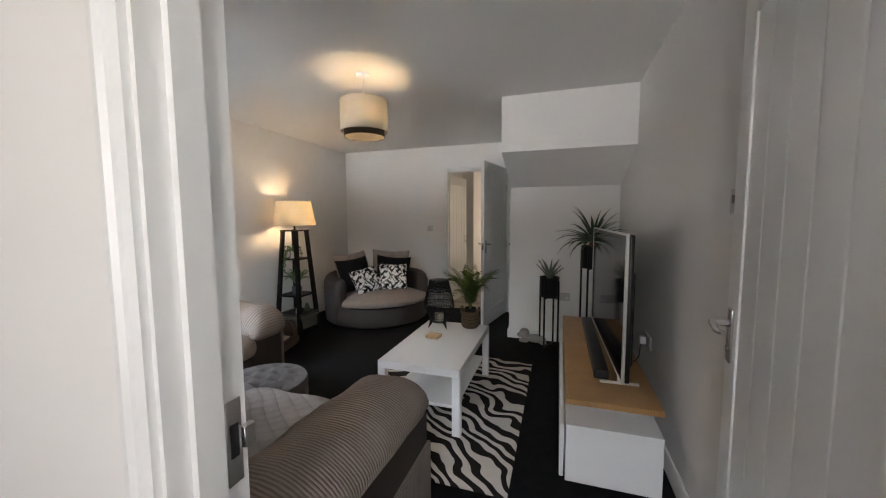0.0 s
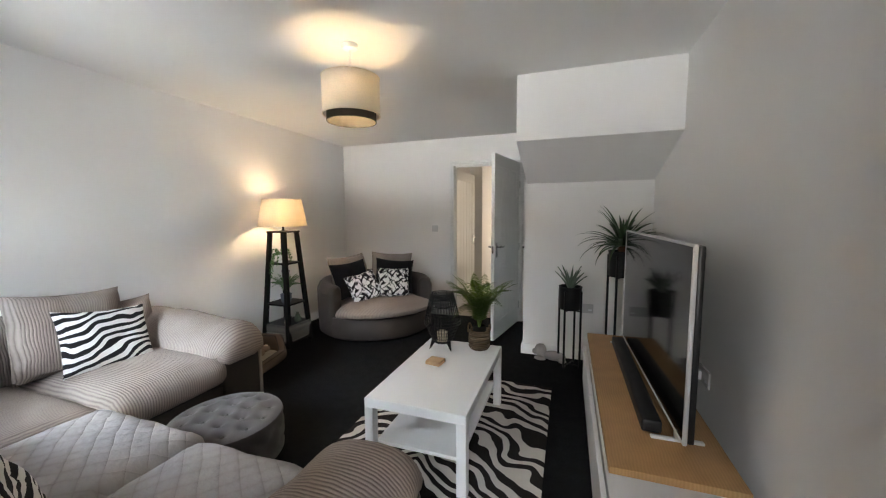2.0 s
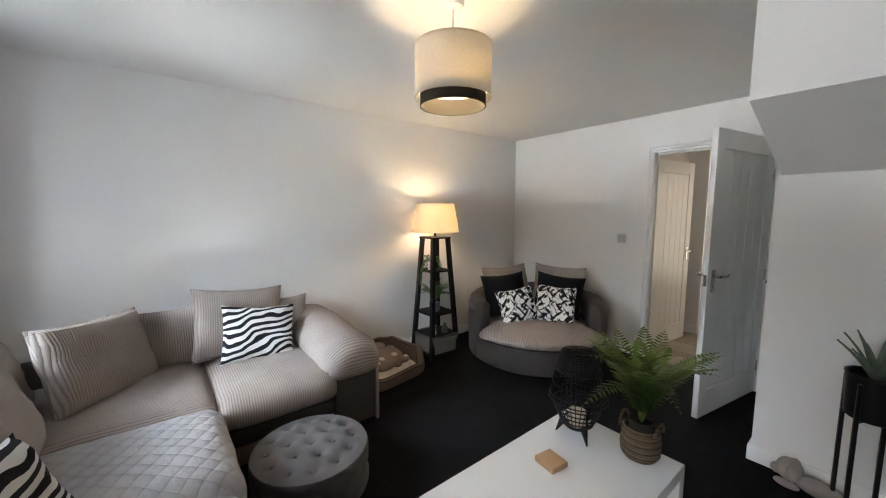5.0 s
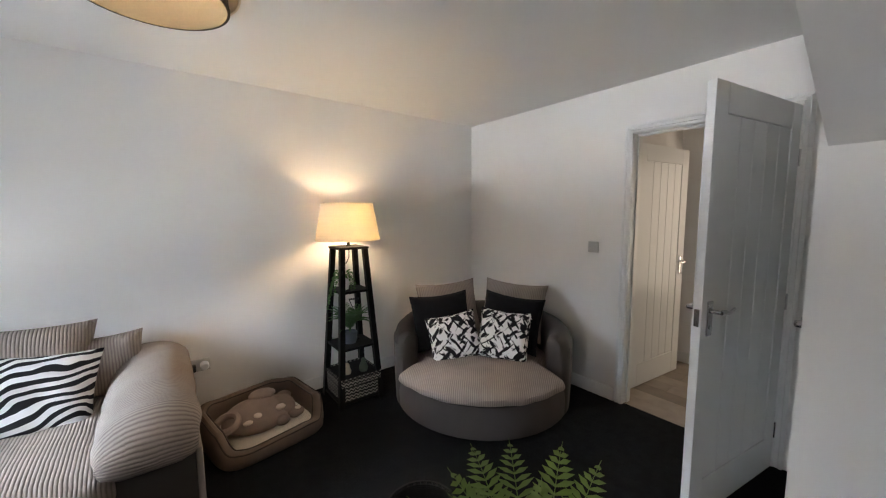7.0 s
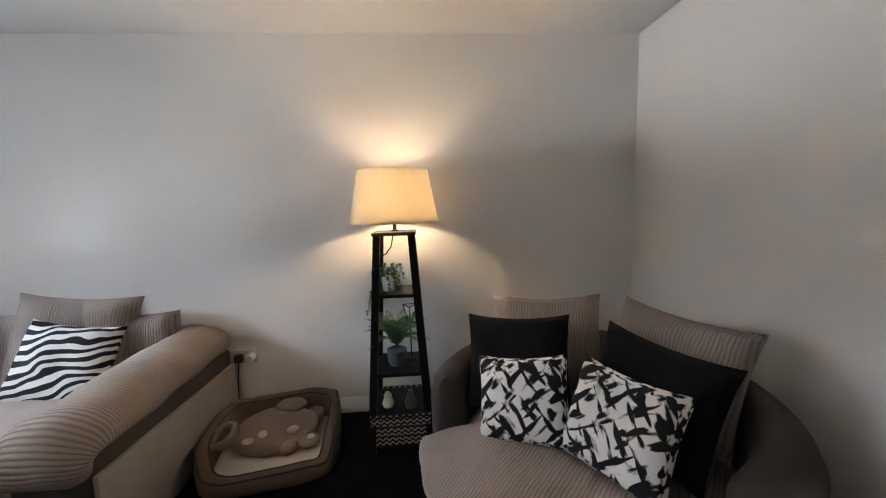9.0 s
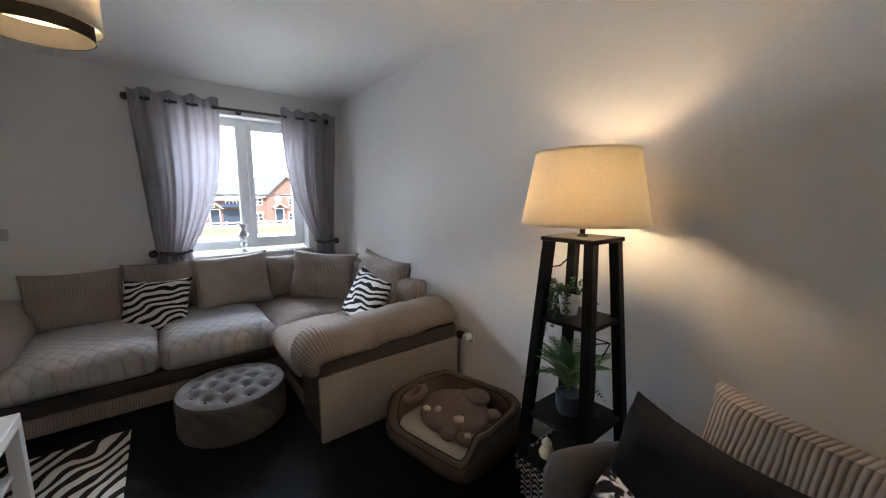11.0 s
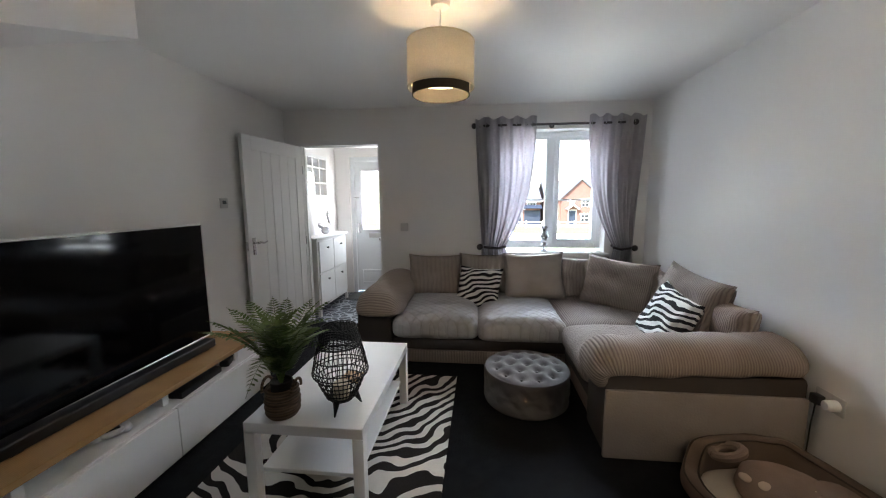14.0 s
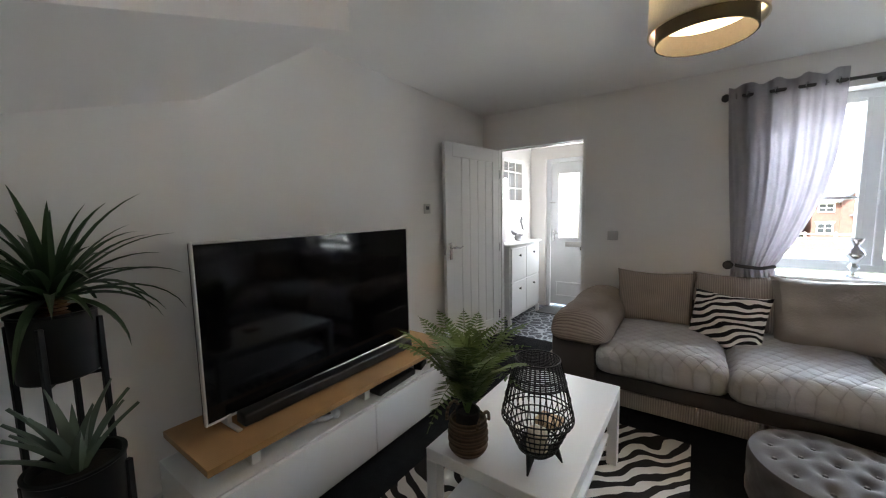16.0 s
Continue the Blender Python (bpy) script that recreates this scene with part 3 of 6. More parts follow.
def curtain(xo, xi, xt0, xt1, label, seed):
    """Eyelet curtain tied back: xo, xi its outer and inner edge at the pole, xt0, xt1 at the tie."""
    zt, ztie, zb = 2.245, 0.925, 0.45
    n, rows = 90, 44
    th = thing("curtain", ((xo + xi) / 2, 0.345, zt), label, "curtain", group="curtains at the window")
    o = Vector(((xo + xi) / 2, 0.345, zt))
    bm = bmesh.new()
    grid = []
    for j in range(rows + 1):
        f = j / rows
        z = zt + (zb - zt) * f
        g = min(1.0, (zt - z) / (zt - ztie))
        below = max(0.0, (ztie - z) / (ztie - zb))
        e = g ** 2.6
        a = xo + (xt0 - xo) * g ** 1.2 + (xo - xt0) * 0.3 * below
        b = xi + (xt1 - xi) * e + (xi - xt1) * 0.35 * below
        row = []
        for i in range(n + 1):
            u = i / n
            amp = 0.026 * (1 - 0.35 * e) + 0.008 * noise.noise(Vector((u * 4, z * 1.5, seed)))
            ph = 2 * math.pi * 4.0 * (u + 0.03 * noise.noise(Vector((u * 3, z * 1.2, seed + 5))))
            y = amp * math.sin(ph) * (0.6 + 0.4 * math.cos(u * 2)) + 0.01 * math.sin(2.3 * ph + z * 3)
            sag = 0.10 * math.sin(math.pi * min(1, g)) ** 2 * u * u * (1 if xi < xo else 1)
            row.append(bm.verts.new((a + (b - a) * u - o.x, y + 0.01 + 0.02 * e, z - o.z - 0.02 * math.sin(ph) * (1 - min(1, f * 9)) - sag * 0.3)))
        grid.append(row)
    for r, s in zip(grid, grid[1:]):
        for i in range(n):
            bm.faces.new((r[i], r[i + 1], s[i + 1], s[i]))
    bmesh.ops.solidify(bm, geom=bm.faces[:], thickness=0.004)
    part("cloth", bm, M_CURTAIN, th)
    for k in range(8):
        u = (k + 0.5) / 8
        x = xo + (xi - xo) * u - o.x
        bm = L([(0.017, -0.002), (0.026, -0.003), (0.026, 0.003), (0.017, 0.002)], 18, close=True)
        bmesh.ops.transform(bm, matrix=pose(x, 0.005, -0.073, 0, 90, 25 * (-1) ** k), verts=bm.verts)
        part("eyelet", bm, M_CHROME, th, "shiny metal eyelet")
    xa = xt0 + (0.02 if xo > xi else -0.02) - o.x
    xb = xt1 - o.x
    zz = ztie - zt
    pts = [(xa + (xb - xa) * 0.0, -0.06, zz), (xa, 0.0, zz + 0.01), (xa + (xb - xa) * 0.25, 0.062, zz), (xa + (xb - xa) * 0.7, 0.07, zz - 0.01), (xb, 0.03, zz + 0.005), (xb, -0.04, zz + 0.015), (xa, -0.06, zz + 0.01)]
    part("tieback", T(pts, 0.013, 10), M_POLE, th, "dark metal holdback")
    bm = L([(0.0, 0), (0.026, 0.004), (0.032, 0.014), (0.02, 0.03), (0, 0.034)], 16)
    bmesh.ops.transform(bm, matrix=pose(xa, 0.03, zz, -90, 0, 0), verts=bm.verts)
    part("tieback_knob", bm, M_POLE, th, "dark metal holdback")
    return th


curtain(-1.04, -1.655, -1.115, -1.36, "grey eyelet curtain gathered by a metal holdback beside the window", 1)
curtain(-2.71, -2.165, -2.64, -2.46, "grey eyelet curtain gathered by a holdback near the corner", 2)
# ---- rug, coffee table ----
rug = thing("rug", (-0.315, 2.306, 0.0), "black and cream zebra-striped rug lying on the carpet", "rug")
part("weave", B(-0.605, -0.85, 0.0, 0.605, 0.85, 0.012, 0.004, 2), M_ZEBRUG, rug)

tab = thing("coffee_table", (-0.325, 2.32, 0.012), "white square-legged coffee table with a lower shelf", "coffee table")
TZ = 0.424
part("tabletop", B(-0.275, -0.48, TZ - 0.05, 0.275, 0.48, TZ, 0.003, 1), M_WHITELAM, tab)
part("shelf", B(-0.235, -0.43, 0.15, 0.235, 0.43, 0.17, 0.002, 1), M_WHITELAM, tab)
for sx in (-1, 1):
    for sy in (-1, 1):
        cx, cy = sx * 0.25, sy * 0.455
        part("leg", B(cx - 0.025, cy - 0.025, 0, cx + 0.025, cy + 0.025, TZ - 0.05, 0.002, 1), M_WHITELAM, tab)

# ---- corner sofa ----
sofa = thing("corner_sofa", (-1.4, 1.2, 0.0), "beige corduroy corner sofa with brown suede trim", "sofa")
SO = Vector((-1.4, 1.2, 0))


def sb(x0, y0, z0, x1, y1, z1, **k):
    return soft_box(x0 - SO.x, y0 - SO.y, z0, x1 - SO.x, y1 - SO.y, z1, **k)


def cb(x0, y0, z0, x1, y1, z1, bv=0.01):
    return B(x0 - SO.x, y0 - SO.y, z0, x1 - SO.x, y1 - SO.y, z1, bv, 2)


part("base", cb(-2.76, 0.32, 0.03, -0.10, 1.27, 0.145), M_CORD, sofa, "beige corduroy plinth")
part("base", cb(-2.76, 1.275, 0.03, -1.80, 2.26, 0.145), M_CORDY, sofa, "beige corduroy plinth")
part("trim", cb(-2.77, 0.31, 0.15, -0.09, 1.28, 0.25, 0.015), M_LEATHER, sofa, "brown suede band under the seats")
part("trim", cb(-2.77, 1.285, 0.15, -1.79, 2.20, 0.25, 0.015), M_LEATHER, sofa, "brown suede band under the seats")
part("back_frame", cb(-2.77, 0.305, 0.25, -0.10, 0.44, 0.62, 0.03), M_LEATHER, sofa)
part("back_frame", cb(-2.785, 0.445, 0.25, -2.65, 2.0, 0.58, 0.03), M_LEATHER, sofa)
part("seat", sb(-1.09, 0.40, 0.255, -0.355, 1.345, 0.435, round_=0.07, puff=0.045, seed=1, fold=0.02), M_THROW, sofa, "seat cushion under a grey quilted throw")
part("seat", sb(-1.80, 0.40, 0.255, -1.08, 1.37, 0.435, round_=0.07, puff=0.045, seed=2, fold=0.02), M_THROW, sofa, "seat cushion under a grey quilted throw")
part("seat", sb(-2.68, 0.42, 0.255, -1.79, 1.36, 0.435, round_=0.06, puff=0.03, seed=3), M_CORD, sofa, "corner seat cushion in beige corduroy")
part("seat", sb(-2.68, 1.345, 0.255, -1.73, 2.02, 0.44, round_=0.08, puff=0.04, seed=4), M_CORDY, sofa, "seat cushion in beige corduroy")


def bolster(axis, a0, a1, c, z, rw, rh, droop_dir, seed, drop=0.03):
    """A padded arm top along an axis that folds down over the front; its ribs run across it."""
    n, m = 40, 30
    bend = 0.09
    straight = abs(a1 - a0) - bend
    sg = 1 if a1 > a0 else -1
    total = straight + bend * math.pi / 2 + drop
    bm = bmesh.new()
    uv = bm.loops.layers.uv.new("ribs")
    rows = []
    for i in range(n + 1):
        s = total * i / n
        if s < straight:
            along, down, tilt = s, 0.0, 0.0
        elif s < straight + bend * math.pi / 2:
            tilt = (s - straight) / bend
            along, down = straight + bend * math.sin(tilt), bend * (1 - math.cos(tilt))
        else:
            tilt = math.pi / 2
            along, down = straight + bend, bend + s - straight - bend * math.pi / 2
        e0, e1 = min(1.0, s / 0.07), min(1.0, (total - s) / 0.07)
        k = max(0.02, 1 - (1 - min(e0, e1)) ** 2) ** 0.5
        fat = 1.0 + 0.12 * math.sin(tilt)
        ring = []
        for j in range(m):
            t = 2 * math.pi * j / m
            u, v = math.cos(t), math.sin(t)
            pu = math.copysign(abs(u) ** 0.8, u) * rw * (0.55 + 0.45 * k) * (1 - 0.1 * math.sin(tilt))
            pv = math.copysign(abs(v) ** 0.8, v) * rh * k * fat * (0.62 if tilt > 1.4 else 1.0 - 0.38 * tilt / 1.4)
            sag = 0.085 * (u * droop_dir) ** 2 * k * math.cos(tilt) if u * droop_dir > 0 else 0.035 * u * u * k * math.cos(tilt)
            w = 0.015 * noise.noise(Vector((s * 5, pu * 5, pv * 5 + seed))) + 0.006 * noise.noise(Vector((s * 16, pu * 9, pv * 9 + seed)))
            al = a0 + sg * (along + pv * math.sin(tilt))
            pt = (al, c + pu * (1 + 2 * w), z + 0.05 * (1 - along / (straight + bend)) - down + pv * math.cos(tilt) - sag + w)
            if axis == "y":
                pt = (pt[1], pt[0], pt[2])
            ring.append(bm.verts.new((pt[0] - SO.x, pt[1] - SO.y, pt[2])))
        rows.append((s, ring))
    for (s0, p), (s1, q) in zip(rows, rows[1:]):
        for j in range(m):
            f = bm.faces.new((p[j], p[(j + 1) % m], q[(j + 1) % m], q[j]))
            for lp, ss in zip(f.loops, (s0, s0, s1, s1)):
                lp[uv].uv = (ss, j / m)
    bm.faces.new(rows[0][1])
    bm.faces.new(rows[-1][1])
    return bm


part("arm_side", cb(-0.36, 0.34, 0.03, -0.055, 1.325, 0.52, 0.035), M_LEATHER, sofa, "brown suede arm side")
part("arm_panel", cb(-0.064, 0.345, 0.012, -0.040, 1.31, 0.33, 0.01), M_CORDY, sofa, "beige corduroy outer arm panel")
part("arm_top", bolster("y", 0.34, 1.31, -0.238, 0.555, 0.205, 0.085, -1, 1), M_CORDUV, sofa, "padded corduroy arm top")
part("arm_side", cb(-2.77, 1.99, 0.03, -1.765, 2.29, 0.50, 0.03), M_LEATHER, sofa, "brown suede arm side")
part("arm_panel", cb(-2.76, 2.285, 0.012, -1.768, 2.312, 0.405, 0.01), M_PLUSH, sofa, "beige corduroy outer arm panel")
part("arm_top", bolster("x", -2.77, -1.755, 2.125, 0.545, 0.195, 0.085, -1, 2, drop=0.075), M_CORDUV, sofa, "padded corduroy arm top")


def cushion(name, where, w, h, d, turn, lean, material, label, category="cushion", group="cushions on the corner sofa", seed=0, roll=0.0, sag=0.02):
    ob = new(name, mesh_of(name, pillow(w, h, d, seed=seed, sag=sag), material))
    ob.matrix_world = pose(*where, 0, 0, turn) @ pose(0, 0, 0, lean, 0, 0) @ pose(0, 0, 0, 0, roll, 0)
    return tagged(ob, label, category, group)


# turn 0 faces the far wall; lean tips the top backwards (towards the window wall)
BC = "beige corduroy back cushion on the corner sofa"
cushion("back_cushion", (-0.63, 0.52, 0.645), 0.56, 0.44, 0.17, 0, 14, M_CORD, BC, seed=1)
cushion("back_cushion", (-1.15, 0.48, 0.665), 0.54, 0.42, 0.16, 0, 14, M_CORD, BC, seed=2)
cushion("back_cushion", (-1.63, 0.60, 0.665), 0.60, 0.48, 0.17, 0, 18, M_PLUSH, "plush beige back cushion leaning against the sofa back", seed=3, roll=2)
cushion("back_cushion", (-2.13, 0.50, 0.64), 0.52, 0.42, 0.16, 0, 12, M_CORD, "beige corduroy back cushion in the sofa corner", seed=4)
cushion("back_cushion", (-2.33, 0.86, 0.655), 0.62, 0.48, 0.17, -38, 18, M_CORD, "corduroy cushion leaning into the sofa corner", seed=5, roll=-4)
cushion("back_cushion", (-2.53, 1.59, 0.675), 0.61, 0.51, 0.17, -82, 16, M_CORD, BC, seed=6, roll=-6)
cushion("back_cushion", (-2.60, 1.88, 0.62), 0.44, 0.36, 0.15, -90, 10, M_CORD, BC, seed=7)
cushion("back_cushion", (-2.61, 1.13, 0.62), 0.52, 0.42, 0.14, -88, 8, M_CORD, "beige corduroy back cushion along the sofa back", seed=17)
cushion("scatter_cushion", (-1.085, 0.735, 0.575), 0.45, 0.41, 0.13, -22, 24, M_ZEBRA, "zebra print scatter cushion on the corner sofa", seed=8)
cushion("scatter_cushion", (-2.36, 1.68, 0.61), 0.48, 0.42, 0.13, -88, 26, M_ZEBRA, "zebra print scatter cushion leaning beside the sofa arm", seed=9, roll=-8)

# ---- tufted ottoman ----
ott = thing("ottoman", (-1.43, 1.72, 0.0), "round grey velvet footstool with buttoned top", "footstool")
OR, OH = 0.29, 0.272
bm = bmesh.new()
BUT = [(0, 0)] + [(0.115 * math.cos(a), 0.115 * math.sin(a)) for a in [k * math.pi / 3 for k in range(6)]] + [(0.215 * math.cos(a), 0.215 * math.sin(a)) for a in [k * math.pi / 6 + 0.26 for k in range(12)]]
seg, rr = 72, 26
rows_ = []
for i in range(rr + 1):
    r = OR * i / rr
    ring = []
    for k in range(seg):
        a = 2 * math.pi * k / seg
        x, y = r * math.cos(a), r * math.sin(a)
        z = OH - 0.03 * (r / OR) ** 4
        dmin = min(math.hypot(x - bx, y - by) for bx, by in BUT)
        z -= 0.026 * math.exp(-(dmin / 0.030) ** 2)
        ring.append(bm.verts.new((x, y, z)))
    rows_.append(ring)
for z, r in [(OH - 0.045, OR + 0.006)] + [(OH - 0.06 - 0.015 * q, OR + 0.008) for q in range(13)] + [(0.02, OR + 0.002), (0.008, OR - 0.012), (0.0, OR - 0.03)]:
    ring = []
    for k in range(seg):
        a = 2 * math.pi * k / seg
        dip = min(abs(math.sin(6 * a + s * (z - 0.13) * 22)) for s in (-1, 1))
        q = r - (0.013 * math.exp(-(dip / 0.30) ** 2) if 0.025 < z < OH - 0.05 else 0.0)
        ring.append(bm.verts.new((q * math.cos(a), q * math.sin(a), z)))
    rows_.append(ring)
for a, b in zip(rows_, rows_[1:]):
    for k in range(seg):
        bm.faces.new((a[k], a[(k + 1) % seg], b[(k + 1) % seg], b[k]))
bm.faces.new(rows_[-1])
bmesh.ops.remove_doubles(bm, verts=bm.verts, dist=1e-5)
part("body", bm, M_VELVET, ott)
for bx, by in BUT:
    r = math.hypot(bx, by)
    z = OH - 0.03 * (r / OR) ** 4 - 0.022
    bm = L([(0.0, z + 0.008), (0.007, z + 0.006), (0.010, z + 0.001), (0.010, z - 0.006)], 10)
    bmesh.ops.translate(bm, vec=(bx, by, 0), verts=bm.verts)
    part("button", bm, M_VELVET, ott)

# ---- television bench ----
ben = thing("tv_bench", (0.77, 2.52, 0.0), "low white television bench with flat fronts", "television bench")


def bb(x0, y0, z0, x1, y1, z1, bv=0.002):
    return B(x0 - 0.77, y0 - 2.52, z0, x1 - 0.77, y1 - 2.52, z1, bv, 1)


part("body", bb(0.555, 1.675, 0.0, 0.995, 3.375, 0.302), M_WHITELAM, ben)
part("drawer_front", bb(0.525, 1.675, 0.02, 0.547, 2.52, 0.302), M_WHITELAM, ben)
part("drawer_front", bb(0.525, 2.525, 0.02, 0.547, 3.375, 0.302), M_WHITELAM, ben)
shf = thing("raised_shelf", (0.785, 2.52, 0.302), "oak veneer board raised on blocks over the bench", "shelf board")
part("top", B(-0.235, -0.815, 0.092, 0.215, 0.83, 0.122, 0.002, 1), M_OAK, shf)
for y in (-0.60, -0.02, 0.62):
    part("block", B(-0.17, y - 0.02, 0, 0.17, y + 0.02, 0.092, 0.002, 1), M_WHITELAM, shf)

tv = thing("television", (0.819, 2.561, 0.424), "large flat television with silver edge, switched off", "television", turn=91.65)
# local x runs along the screen, y points to the wall or away from it
part("screen", B(-0.687, -0.002, 0.045, 0.687, 0.006, 0.829, 0.001, 1), M_SCREEN, tv, "glossy black screen")
bm = frame_rect(bmesh.new(), -0.697, 0.037, 0.697, 0.839, -0.008, 0.010, 0.012)
part("bezel", bm, M_SILVER, tv, "silver bezel")
bm = B(-0.692, -0.034, 0.042, 0.692, -0.0085, 0.834, 0.008, 2)
box(bm, -0.58, -0.068, 0.09, 0.58, -0.030, 0.62, 0.012, 2)
part("back_shell", bm, M_PLASTIC, tv, "black plastic back")
for x in (-0.60, 0.60):
    bm = B(x - 0.012, -0.10, 0, x + 0.012, 0.10, 0.012, 0.004, 1)
    box(bm, x - 0.010, -0.012, 0.010, x + 0.010, 0.012, 0.052, 0.003, 1)
    part("foot", bm, M_SILVER, tv, "silver foot")
sbar = thing("soundbar", (0.747, 2.56, 0.424), "long black fabric-covered soundbar on the oak board", "soundbar")
part("body", B(-0.04, -0.575, 0.004, 0.04, 0.575, 0.06, 0.01, 3), M_PLASTIC, sbar)
for y in (-0.5, 0.5):
    part("foot", B(-0.03, y - 0.02, 0, 0.03, y + 0.02, 0.005), M_PLASTIC, sbar)

# ---- pendant lamp ----
pen = thing("pendant_lamp", (-0.886, 2.24, H), "two-tier drum pendant lamp in cream linen and black sheer, lit", "ceiling lamp")
part("ceiling_rose", L([(0.0, 0.0), (0.05, 0.0), (0.05, -0.014), (0.042, -0.026), (0.012, -0.034), (0.0, -0.034)], 28), M_UPVC, pen, "white plastic ceiling rose")
part("flex", T([(0, 0, -0.03), (0, 0, -0.27)], 0.004, 8), M_UPVC, pen, "white flex")
part("lampholder", L([(0.0, -0.25), (0.018, -0.25), (0.022, -0.28), (0.02, -0.315), (0.0, -0.315)], 16), M_UPVC, pen)


def drum(r0, z0, r1, z1, t=0.002, seg=56):
    return L([(r0, z0), (r1, z1), (r1 - t, z1), (r0 - t, z0)], seg, close=True)


part("shade", drum(0.172, -0.195, 0.172, -0.412), M_SHADEP, pen, "cream linen drum shade")
part("lower_shade", drum(0.148, -0.375, 0.148, -0.448), M_SHADEB, pen, "black sheer inner shade")
for r, z in ((0.172, -0.412), (0.172, -0.195), (0.148, -0.448)):
    part("rim", L([(r + 0.002, z - 0.003), (r + 0.002, z + 0.003), (r - 0.004, z + 0.003), (r - 0.004, z - 0.003)], 56, close=True), M_SHADEB if r < 0.16 else M_SHADE, pen)
bm = bmesh.new()
for k in range(3):
    a = 2 * math.pi * k / 3
    tube(bm, [(0.015 * math.cos(a), 0.015 * math.sin(a), -0.26), (0.170 * math.cos(a), 0.170 * math.sin(a), -0.20)], 0.002, 6)
part("spider", bm, M_UPVC, pen)
part("bulb", L([(0.0, -0.315), (0.014, -0.32), (0.03, -0.345), (0.031, -0.365), (0.018, -0.387), (0, -0.393)], 18), M_BULB, pen, "glowing warm bulb")

# ---- lamp tower ----
tow = thing("lamp_tower", (-2.514, 3.376, 0.0), "black wooden pyramid shelf tower carrying a lampshade", "floor lamp")
TB, TT, TH = 0.165, 0.092, 1.222


def at_height(z):
    return TB + (TT - TB) * z / TH


for sx in (-1, 1):
    for sy in (-1, 1):
        a, b = 0.021, 0.019
        s0 = [(sx * TB + i * a, sy * TB + j * a, 0.0) for i, j in ((-1, -1), (1, -1), (1, 1), (-1, 1))]
        s1 = [(sx * TT + i * b, sy * TT + j * b, TH - 0.015) for i, j in ((-1, -1), (1, -1), (1, 1), (-1, 1))]
        part("leg", loft([s0, s1]), M_BLACKWOOD, tow)
part("top", B(-TT - 0.026, -TT - 0.026, TH - 0.018, TT + 0.026, TT + 0.026, TH, 0.003, 1), M_BLACKWOOD, tow)
for z in (0.885, 0.45, 0.045):
    s = at_height(z) + 0.012
    part("shelf", B(-s, -s, z - 0.018, s, s, z, 0.002, 1), M_BLACKWOOD, tow)
part("lampholder", L([(0.0, TH), (0.022, TH), (0.022, TH + 0.006), (0.011, TH + 0.012), (0.011, TH + 0.07), (0.019, TH + 0.075), (0.019, TH + 0.13), (0, TH + 0.13)], 16), M_BLACKMETAL, tow)
part("bulb", L([(0.0, TH + 0.13), (0.014, TH + 0.135), (0.03, TH + 0.17), (0.03, TH + 0.185), (0.016, TH + 0.21), (0, TH + 0.214)], 18), M_BULBT, tow, "glowing warm bulb")
part("shade", drum(0.245, 1.275, 0.195, 1.553), M_SHADE, tow, "tapered cream linen shade, lit from inside")
for r, z in ((0.245, 1.275), (0.195, 1.553)):
    part("rim", L([(r + 0.002, z - 0.004), (r + 0.002, z + 0.004), (r - 0.004, z + 0.004), (r - 0.004, z - 0.004)], 56, close=True), M_SHADE, tow)
part("flex", T([(0.03, -0.01, TH - 0.02), (0.05, -0.02, TH - 0.08), (0.07, -0.05, TH - 0.12), (0.10, -0.09, TH - 0.13), (0.128, -0.115, TH - 0.2)], 0.0035, 6), M_BLACKMETAL, tow, "black flex")

# ---- cuddle chair ----
chr_ = thing("cuddle_chair", (-1.87, 4.20, 0.0), "round brown suede cuddle chair with a beige corduroy seat", "armchair", turn=-135.0)
# local +y faces the room
R = 0.675


def ring_pt(ang, r, z):
    return (r * math.sin(ang), -r * math.cos(ang), z)


bm = L([(0.0, 0.02), (R - 0.03, 0.02), (R, 0.04), (R + 0.005, 0.15), (R - 0.005, 0.255), (R - 0.05, 0.272), (0, 0.272)], 64)
part("base", bm, M_LEATHER, chr_, "brown suede drum base")
secs = []
NB = 120
for i in range(NB + 1):
    f = i / NB
    ang = radians(-120 + 240 * f)
    e = abs(2 * f - 1)
    top = 0.635 - 0.03 * e ** 2 + 0.004 * math.sin(19 * f)
    shrink = 1.0
    if e > 0.965:
        q = (e - 0.965) / 0.035
        shrink = max(0.5, 1 - 0.5 * q * q)
        top -= 0.025 * q * q
    ro, ri = R + 0.01, R - 0.155 - 0.02 * math.cos(ang)
    mid = (ro + ri) / 2
    hw = (ro - ri) / 2 * shrink
    ro, ri = mid + hw, mid - hw
    ring = [(ro, 0.05), (ro + 0.01, 0.3), (ro + 0.012, top - 0.09)]
    for k in range(7):
        a = math.pi * k / 6
        ring.append((mid + hw * 1.04 * math.cos(a), top - 0.08 + 0.08 * math.sin(a)))
    ring += [(ri - 0.005, top - 0.12), (ri, 0.25), (ri + 0.02, 0.06)]
    secs.append([ring_pt(ang, r, z) for r, z in ring])
part("tub_back", loft(secs), M_LEATHER, chr_, "brown suede tub back and arms")
# seat pad: rounded disc, fuller at the front
bm = bmesh.new()
rows_ = []


def pad_r(t):
    """Outline of the seat pad: full at the front, drawn in between the arms."""
    c = abs((t + math.pi) % (2 * math.pi) - math.pi)
    k = min(1.0, max(0.0, (c - radians(54)) / radians(6)))
    k = k * k * (3 - 2 * k)
    return (R + 0.025) * (1 - k) + 0.515 * k + 0.008 * noise.noise(Vector((t * 5, 1.0, 2.0)))


